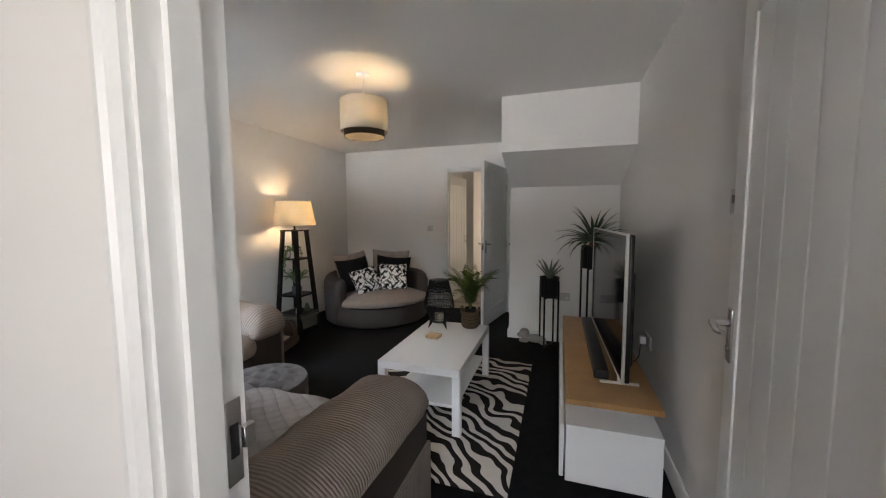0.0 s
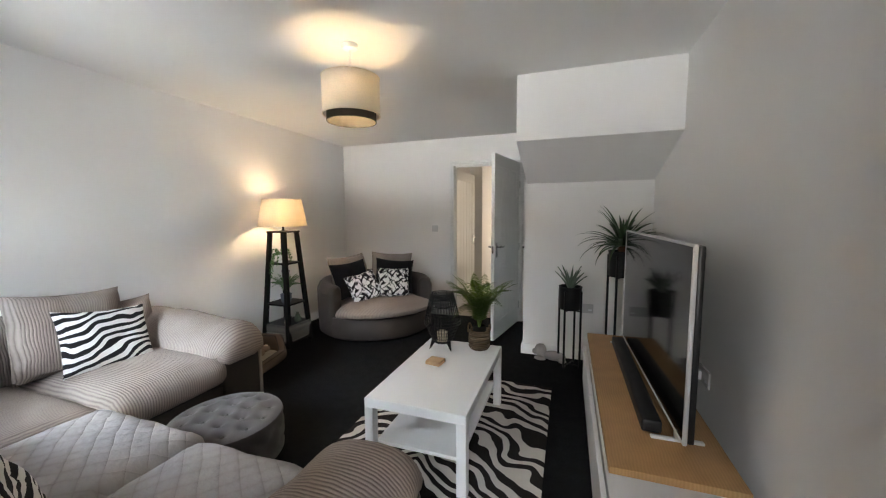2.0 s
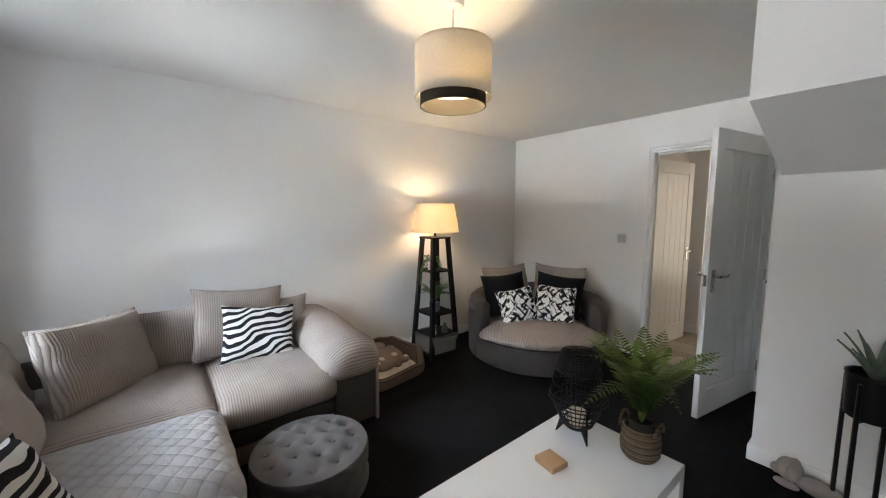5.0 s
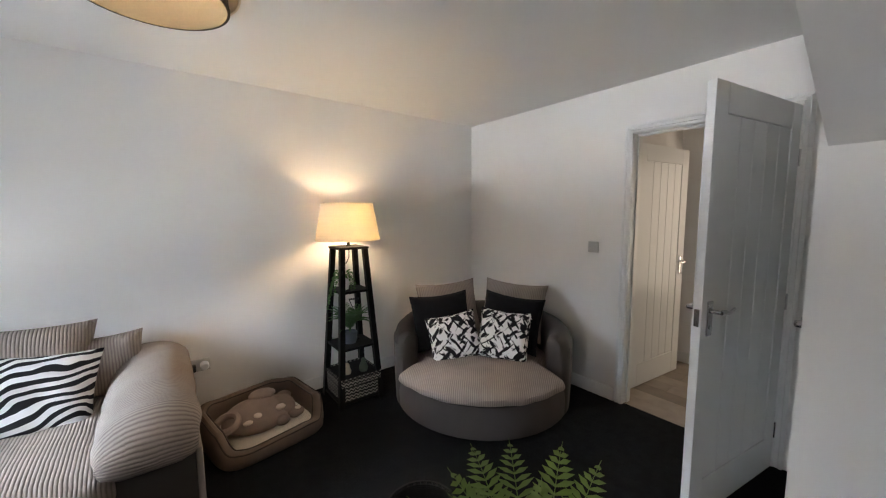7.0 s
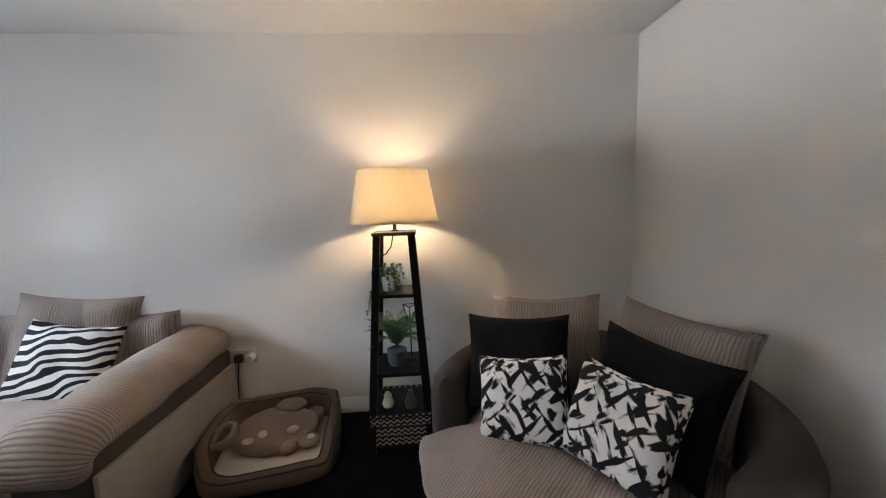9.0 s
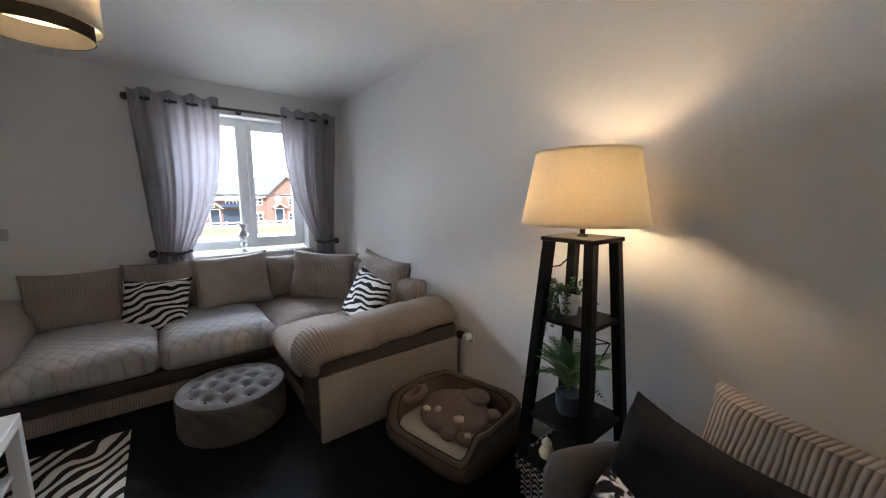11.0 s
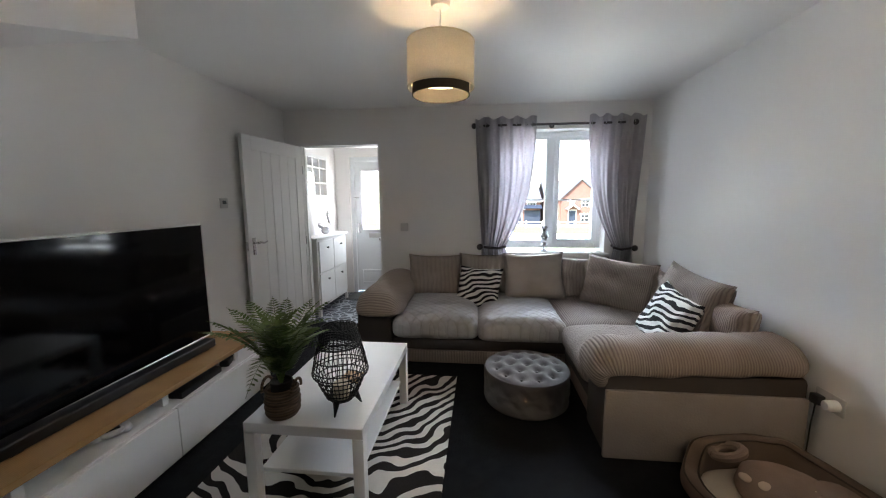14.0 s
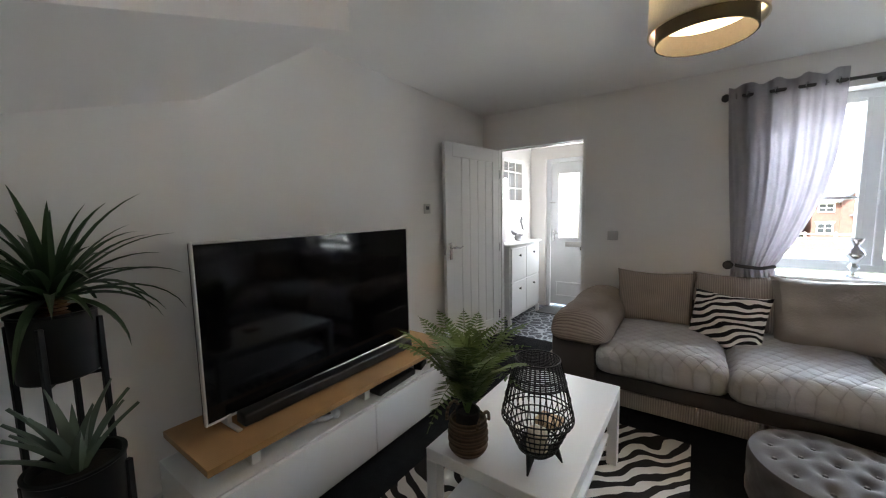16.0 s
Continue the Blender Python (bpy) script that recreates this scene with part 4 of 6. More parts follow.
for i in range(15):
    r = i / 14
    rows_.append([bm.verts.new((pad_r(t) * r * math.sin(t), pad_r(t) * r * math.cos(t), 0.37 + 0.05 * (1 - r ** 3) + 0.018 * noise.noise(Vector((r * 4 * math.sin(t), r * 4 * math.cos(t), 4))) - 0.03 * r ** 8)) for t in [2 * math.pi * k / 96 for k in range(96)]])
last = rows_[-1]
for dz, k_ in ((0.328, 1.022), (0.307, 1.03), (0.287, 1.018), (0.276, 0.97)):
    rows_.append([bm.verts.new((v.co.x * k_, v.co.y * k_, dz + 0.009 * noise.noise(Vector((k * 0.35, 3.0, 1.0))))) for k, v in enumerate(last)])
for a, b in zip(rows_, rows_[1:]):
    for k in range(96):
        bm.faces.new((a[k], a[(k + 1) % 96], b[(k + 1) % 96], b[k]))
bm.faces.new(rows_[-1])
bmesh.ops.remove_doubles(bm, verts=bm.verts, dist=1e-5)
part("seat", bm, M_CORD, chr_, "beige corduroy seat pad")


def on_chair(x, y, z):
    return chr_.matrix_world @ Vector((x, y, z))


GC = "cushions on the cuddle chair"
for nm, x, y, z, w, h, d, turn, lean, m_, lab, sd, rl in (
        ("back_cushion", 0.28, -0.19, 0.655, 0.54, 0.48, 0.17, 24, 18, M_CORD, "beige corduroy back cushion on the cuddle chair", 11, 3),
        ("back_cushion", -0.26, -0.19, 0.665, 0.54, 0.48, 0.17, -20, 18, M_CORD, "beige corduroy back cushion on the cuddle chair", 12, -3),
        ("scatter_cushion", 0.31, 0.05, 0.625, 0.48, 0.44, 0.14, 20, 22, M_BLACKFAB, "black scatter cushion on the cuddle chair", 13, 4),
        ("scatter_cushion", -0.23, 0.02, 0.62, 0.48, 0.44, 0.14, -14, 22, M_BLACKFAB, "black scatter cushion on the cuddle chair", 14, -6),
        ("scatter_cushion", 0.20, 0.20, 0.545, 0.39, 0.36, 0.12, 12, 26, M_BRUSH, "black and white brush-print cushion on the cuddle chair", 15, 10),
        ("scatter_cushion", -0.17, 0.18, 0.565, 0.39, 0.38, 0.12, -10, 24, M_BRUSH, "black and white brush-print cushion on the cuddle chair", 16, -4)):
    cushion(nm, on_chair(x, y, z), w, h, d, -135 + turn, lean, m_, lab, group=GC, seed=sd, roll=rl)
# ---- plants ----
M_FERN = mat("fern_green", (0.16, 0.24, 0.04), 0.5, scale=7, bump=0.05, hue=(0.012, 0.040, 0.012))
M_FERND = mat("dark_fern_green", (0.09, 0.20, 0.06), 0.5, vary=0.5, scale=9, bump=0.05)
M_YUCCA = mat("strap_leaf_green", (0.035, 0.075, 0.028), 0.42, vary=0.5, scale=6, bump=0.05)
M_ALOE = mat("aloe_green", (0.11, 0.15, 0.11), 0.5, vary=0.35, scale=12, bump=0.1)
M_BARK = mat("brown_bark", (0.16, 0.07, 0.03), 0.85, vary=0.6, scale=30, bump=0.8, bscale=60)
M_SOIL = mat("dark_soil", (0.02, 0.016, 0.012), 0.95, vary=0.5, scale=60, bump=1.0, bscale=150)
M_BASKET = bands(mat("seagrass_weave", (0.16, 0.105, 0.06), 0.85, vary=0.4, scale=40, bump=0.6, bscale=120), "Z", 0.013, depth=0.005, wob=0.6, tint=0.6)
M_GREYPOT = mat("blue_grey_pot", (0.11, 0.13, 0.16), 0.5, vary=0.1, bump=0.1)


def leaf_strip(bm, pts, widths, up=Vector((0, 0, 1)), fold=0.15, thick=0.0):
    """A long leaf along points, folded along its midrib."""
    pts = [Vector(p) for p in pts]
    rows = []
    for i, p in enumerate(pts):
        d = (pts[min(i + 1, len(pts) - 1)] - pts[max(i - 1, 0)]).normalized()
        s = d.cross(up)
        s = s.normalized() if s.length > 1e-4 else Vector((1, 0, 0))
        nrm = s.cross(d)
        w = widths[i] / 2
        row = [bm.verts.new(p - s * w + nrm * w * fold * 2), bm.verts.new(p - nrm * thick), bm.verts.new(p + s * w + nrm * w * fold * 2)]
        if thick:
            row.append(bm.verts.new(p + nrm * thick * 0.4))
        rows.append(row)
    n = len(rows[0])
    for a, b in zip(rows, rows[1:]):
        for k in range(n if thick else n - 1):
            bm.faces.new((a[k], a[(k + 1) % n], b[(k + 1) % n], b[k]))
    return bm


def frond(length, droop, pairs=24, leaf=0.066, rise=0.9):
    """A fern frond growing from the origin along +x and up, with its leaflets."""
    bm = bmesh.new()
    pts = []
    for i in range(15):
        f = i / 14
        pts.append(Vector((length * (0.25 * f + 0.75 * f ** 1.5) * (1.0 - 0.15 * rise), 0, length * (rise * f - droop * f * f * f))))
    tube(bm, pts, [0.0022 * (1 - 0.7 * i / 14) for i in range(15)], 5)
    for i in range(pairs):
        f = 0.16 + 0.83 * i / pairs
        k = f * 14
        a = int(k)
        p = pts[a].lerp(pts[min(a + 1, 14)], k - a)
        d = (pts[min(a + 1, 14)] - pts[a]).normalized()
        ln = leaf * (math.sin(math.pi * min(1, f * 0.92 + 0.12)) ** 0.7) + 0.006
        for s in (-1, 1):
            side = Vector((0, s, 0))
            q = (side * 0.88 + d * 0.5 + Vector((0, 0, -0.12 + 0.1 * random.uniform(-1, 1)))).normalized()
            nrm = d.cross(side).normalized() * s
            leaf_strip(bm, [p, p + q * ln * 0.5, p + q * ln], [0.004, 0.039 * length, 0.001], up=Vector((0, 0, 1)), fold=0.1)
    return bm


def fern(parent, base, count, length, material, seed, spread=1.0):
    rnd = random.Random(seed)
    meshes = [mesh_of("frond", frond(length * s, dr, rise=ri, leaf=0.157 * length), material) for s, dr, ri in ((0.95, 0.30, 1.0), (0.92, 0.55, 0.95), (0.85, 0.22, 1.1), (1.0, 0.80, 0.85))]
    for k in range(count):
        ob = new("frond", meshes[k % 4])
        ob.parent = parent
        a = 360 * k / count + rnd.uniform(-14, 14)
        tilt = -rnd.uniform(12, 48) * (1.0 if k % 2 else 0.4) / spread
        ob.matrix_local = pose(*base, 0, 0, a) @ pose(0, 0, 0, 0, tilt, 0)


fp = thing("potted_fern", (-0.195, 2.715, 0.436), "artificial green fern in a woven seagrass basket on the table", "potted plant")
prof = [(0.0, 0.0), (0.062, 0.0), (0.07, 0.01)] + [(0.078 + 0.0035 * math.sin(k * 2.1) - 0.012 * abs(k / 14 - 0.4), 0.015 + 0.12 * k / 14) for k in range(15)] + [(0.066, 0.138), (0.062, 0.11), (0.0, 0.105)]
part("basket", L(prof, 44), M_BASKET, fp, "woven seagrass basket")
for s in (-1, 1):
    pts = [(s * 0.068 + 0.006 * s * math.sin(math.pi * k / 10), 0.045 * math.cos(math.pi * k / 10), 0.122 + 0.05 * math.sin(math.pi * k / 10)) for k in range(11)]
    part("basket_handle", T(pts, 0.0065, 8), M_BASKET, fp, "twisted seagrass loop handle")
part("inner_pot", L([(0.0, 0.10), (0.045, 0.10), (0.048, 0.165), (0.044, 0.165), (0.042, 0.15), (0.0, 0.15)], 24), M_SOIL, fp)
fern(fp, (0, 0, 0.14), 26, 0.42, M_FERN, 3)

# wire lantern
lan = thing("wire_lantern", (-0.445, 2.635, 0.436), "black wire cage lantern on three splayed feet", "lantern")


def lant_r(z):
    f = (z - 0.045) / 0.355
    return 0.055 + 0.074 * math.sin(math.pi * min(1, (f + 0.02) / 0.66) * 0.5) ** 1.0 if f < 0.34 else 0.129 - 0.052 * ((f - 0.34) / 0.66) ** 1.25


lz = [0.045 + 0.355 * k / 16 for k in range(17)]
wire = mesh_of("wire", T([(lant_r(z) if z > 0.05 else 0.05, 0, z) for z in lz], 0.0022, 5), M_BLACKMETAL)
for k in range(34):
    ob = new("wire", wire)
    ob.parent = lan
    ob.matrix_local = pose(0, 0, 0, 0, 0, 360 * k / 34)
for z in (0.047, 0.065, 0.085, 0.11, 0.135, 0.16, 0.185, 0.205, 0.255, 0.315, 0.34, 0.398):
    r = lant_r(max(z, 0.05)) + 0.002
    r = 0.052 if z < 0.05 else r
    part("hoop", L([(r + 0.002, z - 0.002), (r + 0.002, z + 0.002), (r - 0.002, z + 0.002), (r - 0.002, z - 0.002)], 44, close=True), M_BLACKMETAL, lan)
for z in [0.318 + 0.0065 * k for k in range(12)]:
    r = lant_r(z) - 0.001
    part("hoop", L([(r + 0.0015, z - 0.002), (r + 0.0015, z + 0.002), (r - 0.0015, z + 0.002), (r - 0.0015, z - 0.002)], 36, close=True), M_BLACKMETAL, lan)
for k in range(3):
    a = radians(90 + 120 * k)
    part("foot", T([(0.062 * math.cos(a), 0.062 * math.sin(a), 0.062), (0.092 * math.cos(a), 0.092 * math.sin(a), 0.0)], [0.017, 0.003], 10), M_BLACKMETAL, lan)
M_WAX = mat("cream_wax", (0.62, 0.53, 0.40), 0.5, vary=0.15, bump=0.1)
part("candle", L([(0.0, 0.052), (0.038, 0.052), (0.038, 0.12), (0.03, 0.124), (0.0, 0.118)], 24), M_WAX, lan, "cream pillar candle")
part("candle_plate", L([(0.0, 0.046), (0.05, 0.046), (0.05, 0.052), (0.0, 0.052)], 24), M_BLACKMETAL, lan)

bx = thing("coaster_box", (-0.40, 2.37, 0.436), "small pale wooden coaster block on the table", "coaster", turn=-8)
M_PINE = mat("pale_wood", (0.52, 0.33, 0.18), 0.55, vary=0.25, scale=20, bump=0.15)
for k in range(3):
    part("coaster", B(-0.05, -0.045, 0.008 * k, 0.05, 0.045, 0.008 * k + 0.0075, 0.002, 1), M_PINE, bx)


def planter(name, where, r, ztop, ph, label):
    t = thing(name, where, label, "plant stand", turn=20)
    part("pot", L([(0.0, ztop - ph), (r - 0.012, ztop - ph), (r - 0.006, ztop - ph + 0.006), (r, ztop - 0.01), (r + 0.004, ztop - 0.006), (r + 0.004, ztop), (r - 0.006, ztop), (r - 0.008, ztop - 0.03), (0.0, ztop - 0.03)], 44), M_BLACKMETAL, t, "matt black metal pot")
    part("soil", L([(0.0, ztop - 0.026), (r - 0.012, ztop - 0.029), (r - 0.012, ztop - 0.034), (0, ztop - 0.034)], 24), M_SOIL, t)
    for k in range(4):
        a = radians(90 * k + 45)
        x, y = (r + 0.004) * math.cos(a), (r + 0.004) * math.sin(a)
        part("leg", B(x - 0.008, y - 0.008, 0, x + 0.008, y + 0.008, ztop - 0.035, 0.002, 1), M_BLACKMETAL, t)
    bm = bmesh.new()
    for k in range(2):
        a = radians(90 * k + 45)
        tube(bm, [((r + 0.004) * math.cos(a), (r + 0.004) * math.sin(a), ztop - ph - 0.008), (-(r + 0.004) * math.cos(a), -(r + 0.004) * math.sin(a), ztop - ph - 0.008)], 0.006, 6)
        tube(bm, [((r + 0.004) * math.cos(a), (r + 0.004) * math.sin(a), 0.012), (-(r + 0.004) * math.cos(a), -(r + 0.004) * math.sin(a), 0.012)], 0.005, 6)
    part("brace", bm, M_BLACKMETAL, t)
    return t


p1 = planter("plant_stand", (0.415, 3.69, 0), 0.098, 0.735, 0.21, "low black metal plant stand holding a small aloe")
rnd = random.Random(5)
for k in range(15):
    a = radians(360 * k / 15 * 2.4)
    tilt = 0.12 + 0.5 * (k / 15)
    ln = 0.22 - 0.05 * (k / 15) + rnd.uniform(-0.02, 0.02)
    pts = []
    for i in range(7):
        f = i / 6
        rr_ = 0.012 + ln * f * math.sin(tilt + 0.25 * f)
        pts.append((rr_ * math.cos(a), rr_ * math.sin(a), 0.705 + ln * f * math.cos(tilt + 0.2 * f)))
    bm = leaf_strip(bmesh.new(), pts, [0.034 * (1 - f ** 1.6) + 0.001 for f in [i / 6 for i in range(7)]], fold=0.22, thick=0.006)
    part("leaf", bm, M_ALOE, p1, "fleshy grey-green aloe leaf" if k == 0 else "")
p2 = planter("plant_stand", (0.82, 3.65, 0), 0.105, 1.07, 0.22, "tall black metal plant stand holding a spiky palm")
prof = []
for k in range(13):
    prof.append((0.028 + (0.012 if k % 2 else 0.0) + 0.004 * math.sin(k), 1.04 + 0.075 * k / 12))
part("stem", L([(0.0, 1.04)] + prof + [(0.0, 1.12)], 18), M_BARK, p2, "shaggy brown stem")
for k in range(62):
    a = radians(137.5 * k)
    el = 1.42 - 1.35 * (k / 62) ** 0.9 + rnd.uniform(-0.1, 0.1)
    ln = 0.34 + 0.08 * math.sin(k * 1.7) + rnd.uniform(-0.02, 0.03)
    pts = []
    x = z = 0.0
    for i in range(9):
        f = i / 8
        e = el - (0.35 + 0.75 * (1 - el / 1.5)) * f ** 1.6 * 1.3
        if i:
            x += ln / 8 * math.cos(e)
            z += ln / 8 * math.sin(e)
        pts.append(((0.012 + x) * math.cos(a), (0.012 + x) * math.sin(a), 1.105 + z))
    bm = leaf_strip(bmesh.new(), pts, [0.018, 0.028, 0.030, 0.029, 0.026, 0.021, 0.015, 0.009, 0.001], fold=0.25)
    part("leaf", bm, M_YUCCA, p2)

# tower shelf plants and trinkets
tr = thing("trailing_plant", (-2.514, 3.33, 0.885), "trailing green plant in a small white pot on the tower shelf", "potted plant")
part("pot", L([(0.0, 0.0), (0.034, 0.0), (0.044, 0.075), (0.04, 0.075), (0.036, 0.06), (0.0, 0.06)], 24), M_UPVC, tr, "small white pot")
rnd = random.Random(11)
leafm = mesh_of("leaflet", leaf_strip(bmesh.new(), [(0, 0, 0), (0.008, 0, 0.002), (0.016, 0, 0)], [0.004, 0.013, 0.002]), mat("bright_leaf_green", (0.07, 0.19, 0.05), 0.5, vary=0.5, scale=20, bump=0.05))
for k in range(20):
    a = rnd.uniform(0, 6.28) if k > 6 else rnd.uniform(-2.6, -0.6)
    n = rnd.randint(9, 15) + (8 if k in (0, 3) else 0)
    x = 0.03
    z = 0.075
    pts = []
    for i in range(n):
        x += 0.012 if i < 4 else 0.0035
        z += (0.014, 0.008, 0.0, -0.008)[i] if i < 4 else -0.014
        if k > 12:
            z += 0.012 if i < 6 else 0.0
        pts.append((x * math.cos(a), x * math.sin(a), z))
    st = part("stem", T(pts, 0.0012, 4), M_FERN, tr)
    for i, p in enumerate(pts):
        for s in range(3):
            ob = new("leaflet", leafm)
            ob.parent = st
            ob.matrix_local = pose(*p, rnd.uniform(-40, 40), rnd.uniform(-50, 30), rnd.uniform(0, 360))
pf = thing("shelf_fern", (-2.50, 3.36, 0.45), "artificial fern in a blue-grey pot on the tower shelf", "potted plant")
part("pot", L([(0.0, 0.0), (0.045, 0.0), (0.055, 0.03), (0.058, 0.09), (0.052, 0.09), (0.05, 0.075), (0.0, 0.075)], 28), M_GREYPOT, pf, "blue-grey pot")
fern(pf, (0, 0, 0.085), 30, 0.25, M_FERND, 8, spread=1.5)
gm = thing("geometric_ornament", (-2.56, 3.44, 0.45), "black wire geometric ornament on the tower shelf", "ornament")
bm = bmesh.new()
A_ = [(0.05 * math.cos(k * 2.094), 0.05 * math.sin(k * 2.094), 0.33) for k in range(3)]
for k in range(3):
    tube(bm, [A_[k], A_[(k + 1) % 3]], 0.003, 6)
    tube(bm, [A_[k], (0, 0, 0.20)], 0.003, 6)
tube(bm, [(0, 0, 0), (0, 0, 0.20)], 0.004, 6)
part("wire_frame", bm, M_BLACKMETAL, gm)
part("foot", L([(0.0, 0.0), (0.03, 0.0), (0.03, 0.006), (0, 0.008)], 18), M_BLACKMETAL, gm)


def zigzag(name, light, dark, p, q):
    """Woven zigzag bands round a basket."""
    m = mat(name, light, 0.85, vary=0.1, bump=0.5, bscale=250)
    nt = m.node_tree
    tc = [n for n in nt.nodes if n.type == "TEX_COORD"][0]
    sep = nt.nodes.new("ShaderNodeSeparateXYZ")
    nt.links.new(tc.outputs["Object"], sep.inputs[0])

    def op(kind, a, b):
        n = nt.nodes.new("ShaderNodeMath")
        n.operation = kind
        for k, v in enumerate((a, b)):
            if isinstance(v, float):
                n.inputs[k].default_value = v
            else:
                nt.links.new(v, n.inputs[k])
        return n.outputs[0]

    u = op("PINGPONG", op("ADD", sep.outputs[0], sep.outputs[1]), p)
    zig = op("LESS_THAN", op("PINGPONG", op("ADD", sep.outputs[2], u), q), q * 0.42)
    row = op("GREATER_THAN", op("PINGPONG", sep.outputs[2], q * 2.2), q * 0.35)
    mx = nt.nodes.new("ShaderNodeMix")
    mx.data_type = "RGBA"
    nt.links.new(op("MULTIPLY", zig, row), mx.inputs["Factor"])
    mx.inputs["A"].default_value = (*dark, 1)
    b = nt.nodes["Principled BSDF"]
    nt.links.new(b.inputs["Base Color"].links[0].from_socket, mx.inputs["B"])
    nt.links.new(mx.outputs["Result"], b.inputs["Base Color"])
    return m


M_PATBOX = zigzag("geometric_print", (0.55, 0.53, 0.49), (0.012, 0.012, 0.012), 0.018, 0.013)
bk = thing("storage_basket", (-2.50, 3.375, 0.045), "black storage basket with white geometric bands on the lowest shelf", "storage basket")
sec = lambda s, z: [(-s, -s, z), (s, -s, z), (s, s, z), (-s, s, z)]
part("body", loft([sec(0.155, 0.0), sec(0.165, 0.185), sec(0.158, 0.185), sec(0.15, 0.02)], cap=True), M_PATBOX, bk)
gu = thing("gourd_ornament", (-2.44, 3.30, 0.225), "small cream gourd-shaped ornament standing on the basket", "ornament")
part("body", L([(0.0, 0.0), (0.028, 0.002), (0.034, 0.02), (0.026, 0.042), (0.02, 0.052), (0.024, 0.066), (0.012, 0.085), (0.0, 0.09)], 20), M_WAX, gu)
gv = thing("bud_vase", (-2.42, 3.43, 0.225), "small green bud vase standing on the basket", "vase")
part("body", L([(0.0, 0.0), (0.03, 0.0), (0.036, 0.03), (0.022, 0.07), (0.014, 0.09), (0.016, 0.10), (0.0, 0.10)], 20), M_ALOE, gv)
tray = thing("basket_lid", (-2.50, 3.375, 0.218), "black wooden tray lid over the storage basket", "tray")
part("board", B(-0.150, -0.150, 0.001, 0.150, 0.150, 0.007, 0.002, 1), M_BLACKWOOD, tray)

# ---- dog bed with plush toy ----
M_BED = mat("tan_suede", (0.15, 0.107, 0.081), 0.85, vary=0.3, scale=6, bump=0.4, bscale=150)
M_PIPE = mat("dark_brown_piping", (0.045, 0.028, 0.02), 0.7, vary=0.2, bump=0.1)
M_FLEECE = stripes("speckled_fleece", (0.60, 0.54, 0.45), (0.30, 0.26, 0.22), 40, 0.3, kind="cell", cut=0.03)
bed = thing("dog_bed", (-2.41, 2.68, 0.0), "tan suede bolstered pet bed on the floor", "pet bed", turn=10)


def bed_rim(a):
    """Height of the rim: high round the back and sides, low along the front."""
    k = min(1.0, max(0.0, (math.cos(a) - 0.30) / 0.5))
    return 0.225 - 0.13 * k * k * (3 - 2 * k) + 0.006 * math.sin(7 * a)


def oval(a, hx, hy, p=3.2):
    c, s = math.cos(a), math.sin(a)
    return math.copysign(abs(c) ** (2 / p), c) * hx, math.copysign(abs(s) ** (2 / p), s) * hy


secs = []
for i in range(73):
    a = 2 * math.pi * i / 72
    ox, oy = oval(a, 0.305, 0.345, 4.5)
    nx, ny = oval(a, 0.235, 0.275, 4.5)
    hgt = bed_rim(a)
    ring = []
    for k in range(14):
        t = 2 * math.pi * k / 14
        u, v = math.cos(t), math.sin(t)
        f = (u + 1) / 2
        x, y = nx + (ox - nx) * f, ny + (oy - ny) * f
        z = hgt / 2 + hgt / 2 * math.copysign(abs(v) ** 0.7, v)
        ring.append((x, y, z))
    secs.append(ring)
part("bolster", loft(secs, cap=False), M_BED, bed, "padded tan suede rim")
for f, hh in ((0.85, 0.97), (0.15, 0.97)):
    pts = []
    for i in range(73):
        a = 2 * math.pi * i / 72
        ox, oy = oval(a, 0.305, 0.345, 4.5)
        nx, ny = oval(a, 0.235, 0.275, 4.5)
        hgt = bed_rim(a)
        pts.append((nx + (ox - nx) * f, ny + (oy - ny) * f, hgt * 0.93))
    part("piping", tube(bmesh.new(), pts, 0.0045, 6, cap=False), M_PIPE, bed, "dark brown piping")
bm = bmesh.new()
rows_ = []
for i in range(9):
    r = i / 8
    rows_.append([bm.verts.new((oval(2 * math.pi * k / 48, 0.265 * r, 0.305 * r)[0], oval(2 * math.pi * k / 48, 0.265 * r, 0.305 * r)[1], 0.065 + 0.02 * (1 - r ** 4) + 0.006 * noise.noise(Vector((k * 0.4, r * 4, 2))))) for k in range(48)])
rows_.append([bm.verts.new((v.co.x, v.co.y, 0.01)) for v in rows_[-1]])
for a, b in zip(rows_, rows_[1:]):
    for k in range(48):
        bm.faces.new((a[k], a[(k + 1) % 48], b[(k + 1) % 48], b[k]))
bm.faces.new(rows_[-1])
bmesh.ops.remove_doubles(bm, verts=bm.verts, dist=1e-5)
part("mattress", bm, M_FLEECE, bed, "speckled cream fleece pad")

M_TOY = mat("brown_plush", (0.29, 0.215, 0.175), 0.95, vary=0.3, scale=10, bump=0.9, bscale=160, spec=0.1, dist=0.004)
M_TOYP = mat("cream_plush", (0.66, 0.53, 0.42), 0.95, vary=0.1, scale=10, bump=0.6, bscale=160, spec=0.1)


def blob(bm, c, rx, ry, rz, idx=0, seed=0, n=3):
    r = bmesh.ops.create_icosphere(bm, subdivisions=n, radius=1.0)
    fs = {f for v in r["verts"] for f in v.link_faces}
    for f in fs:
        f.material_index = idx
    for v in r["verts"]:
        k = 1 + 0.06 * noise.noise(v.co * 2 + Vector((seed, 0, 0)))
        v.co = Vector((c[0] + v.co.x * rx * k, c[1] + v.co.y * ry * k, c[2] + v.co.z * rz * k))


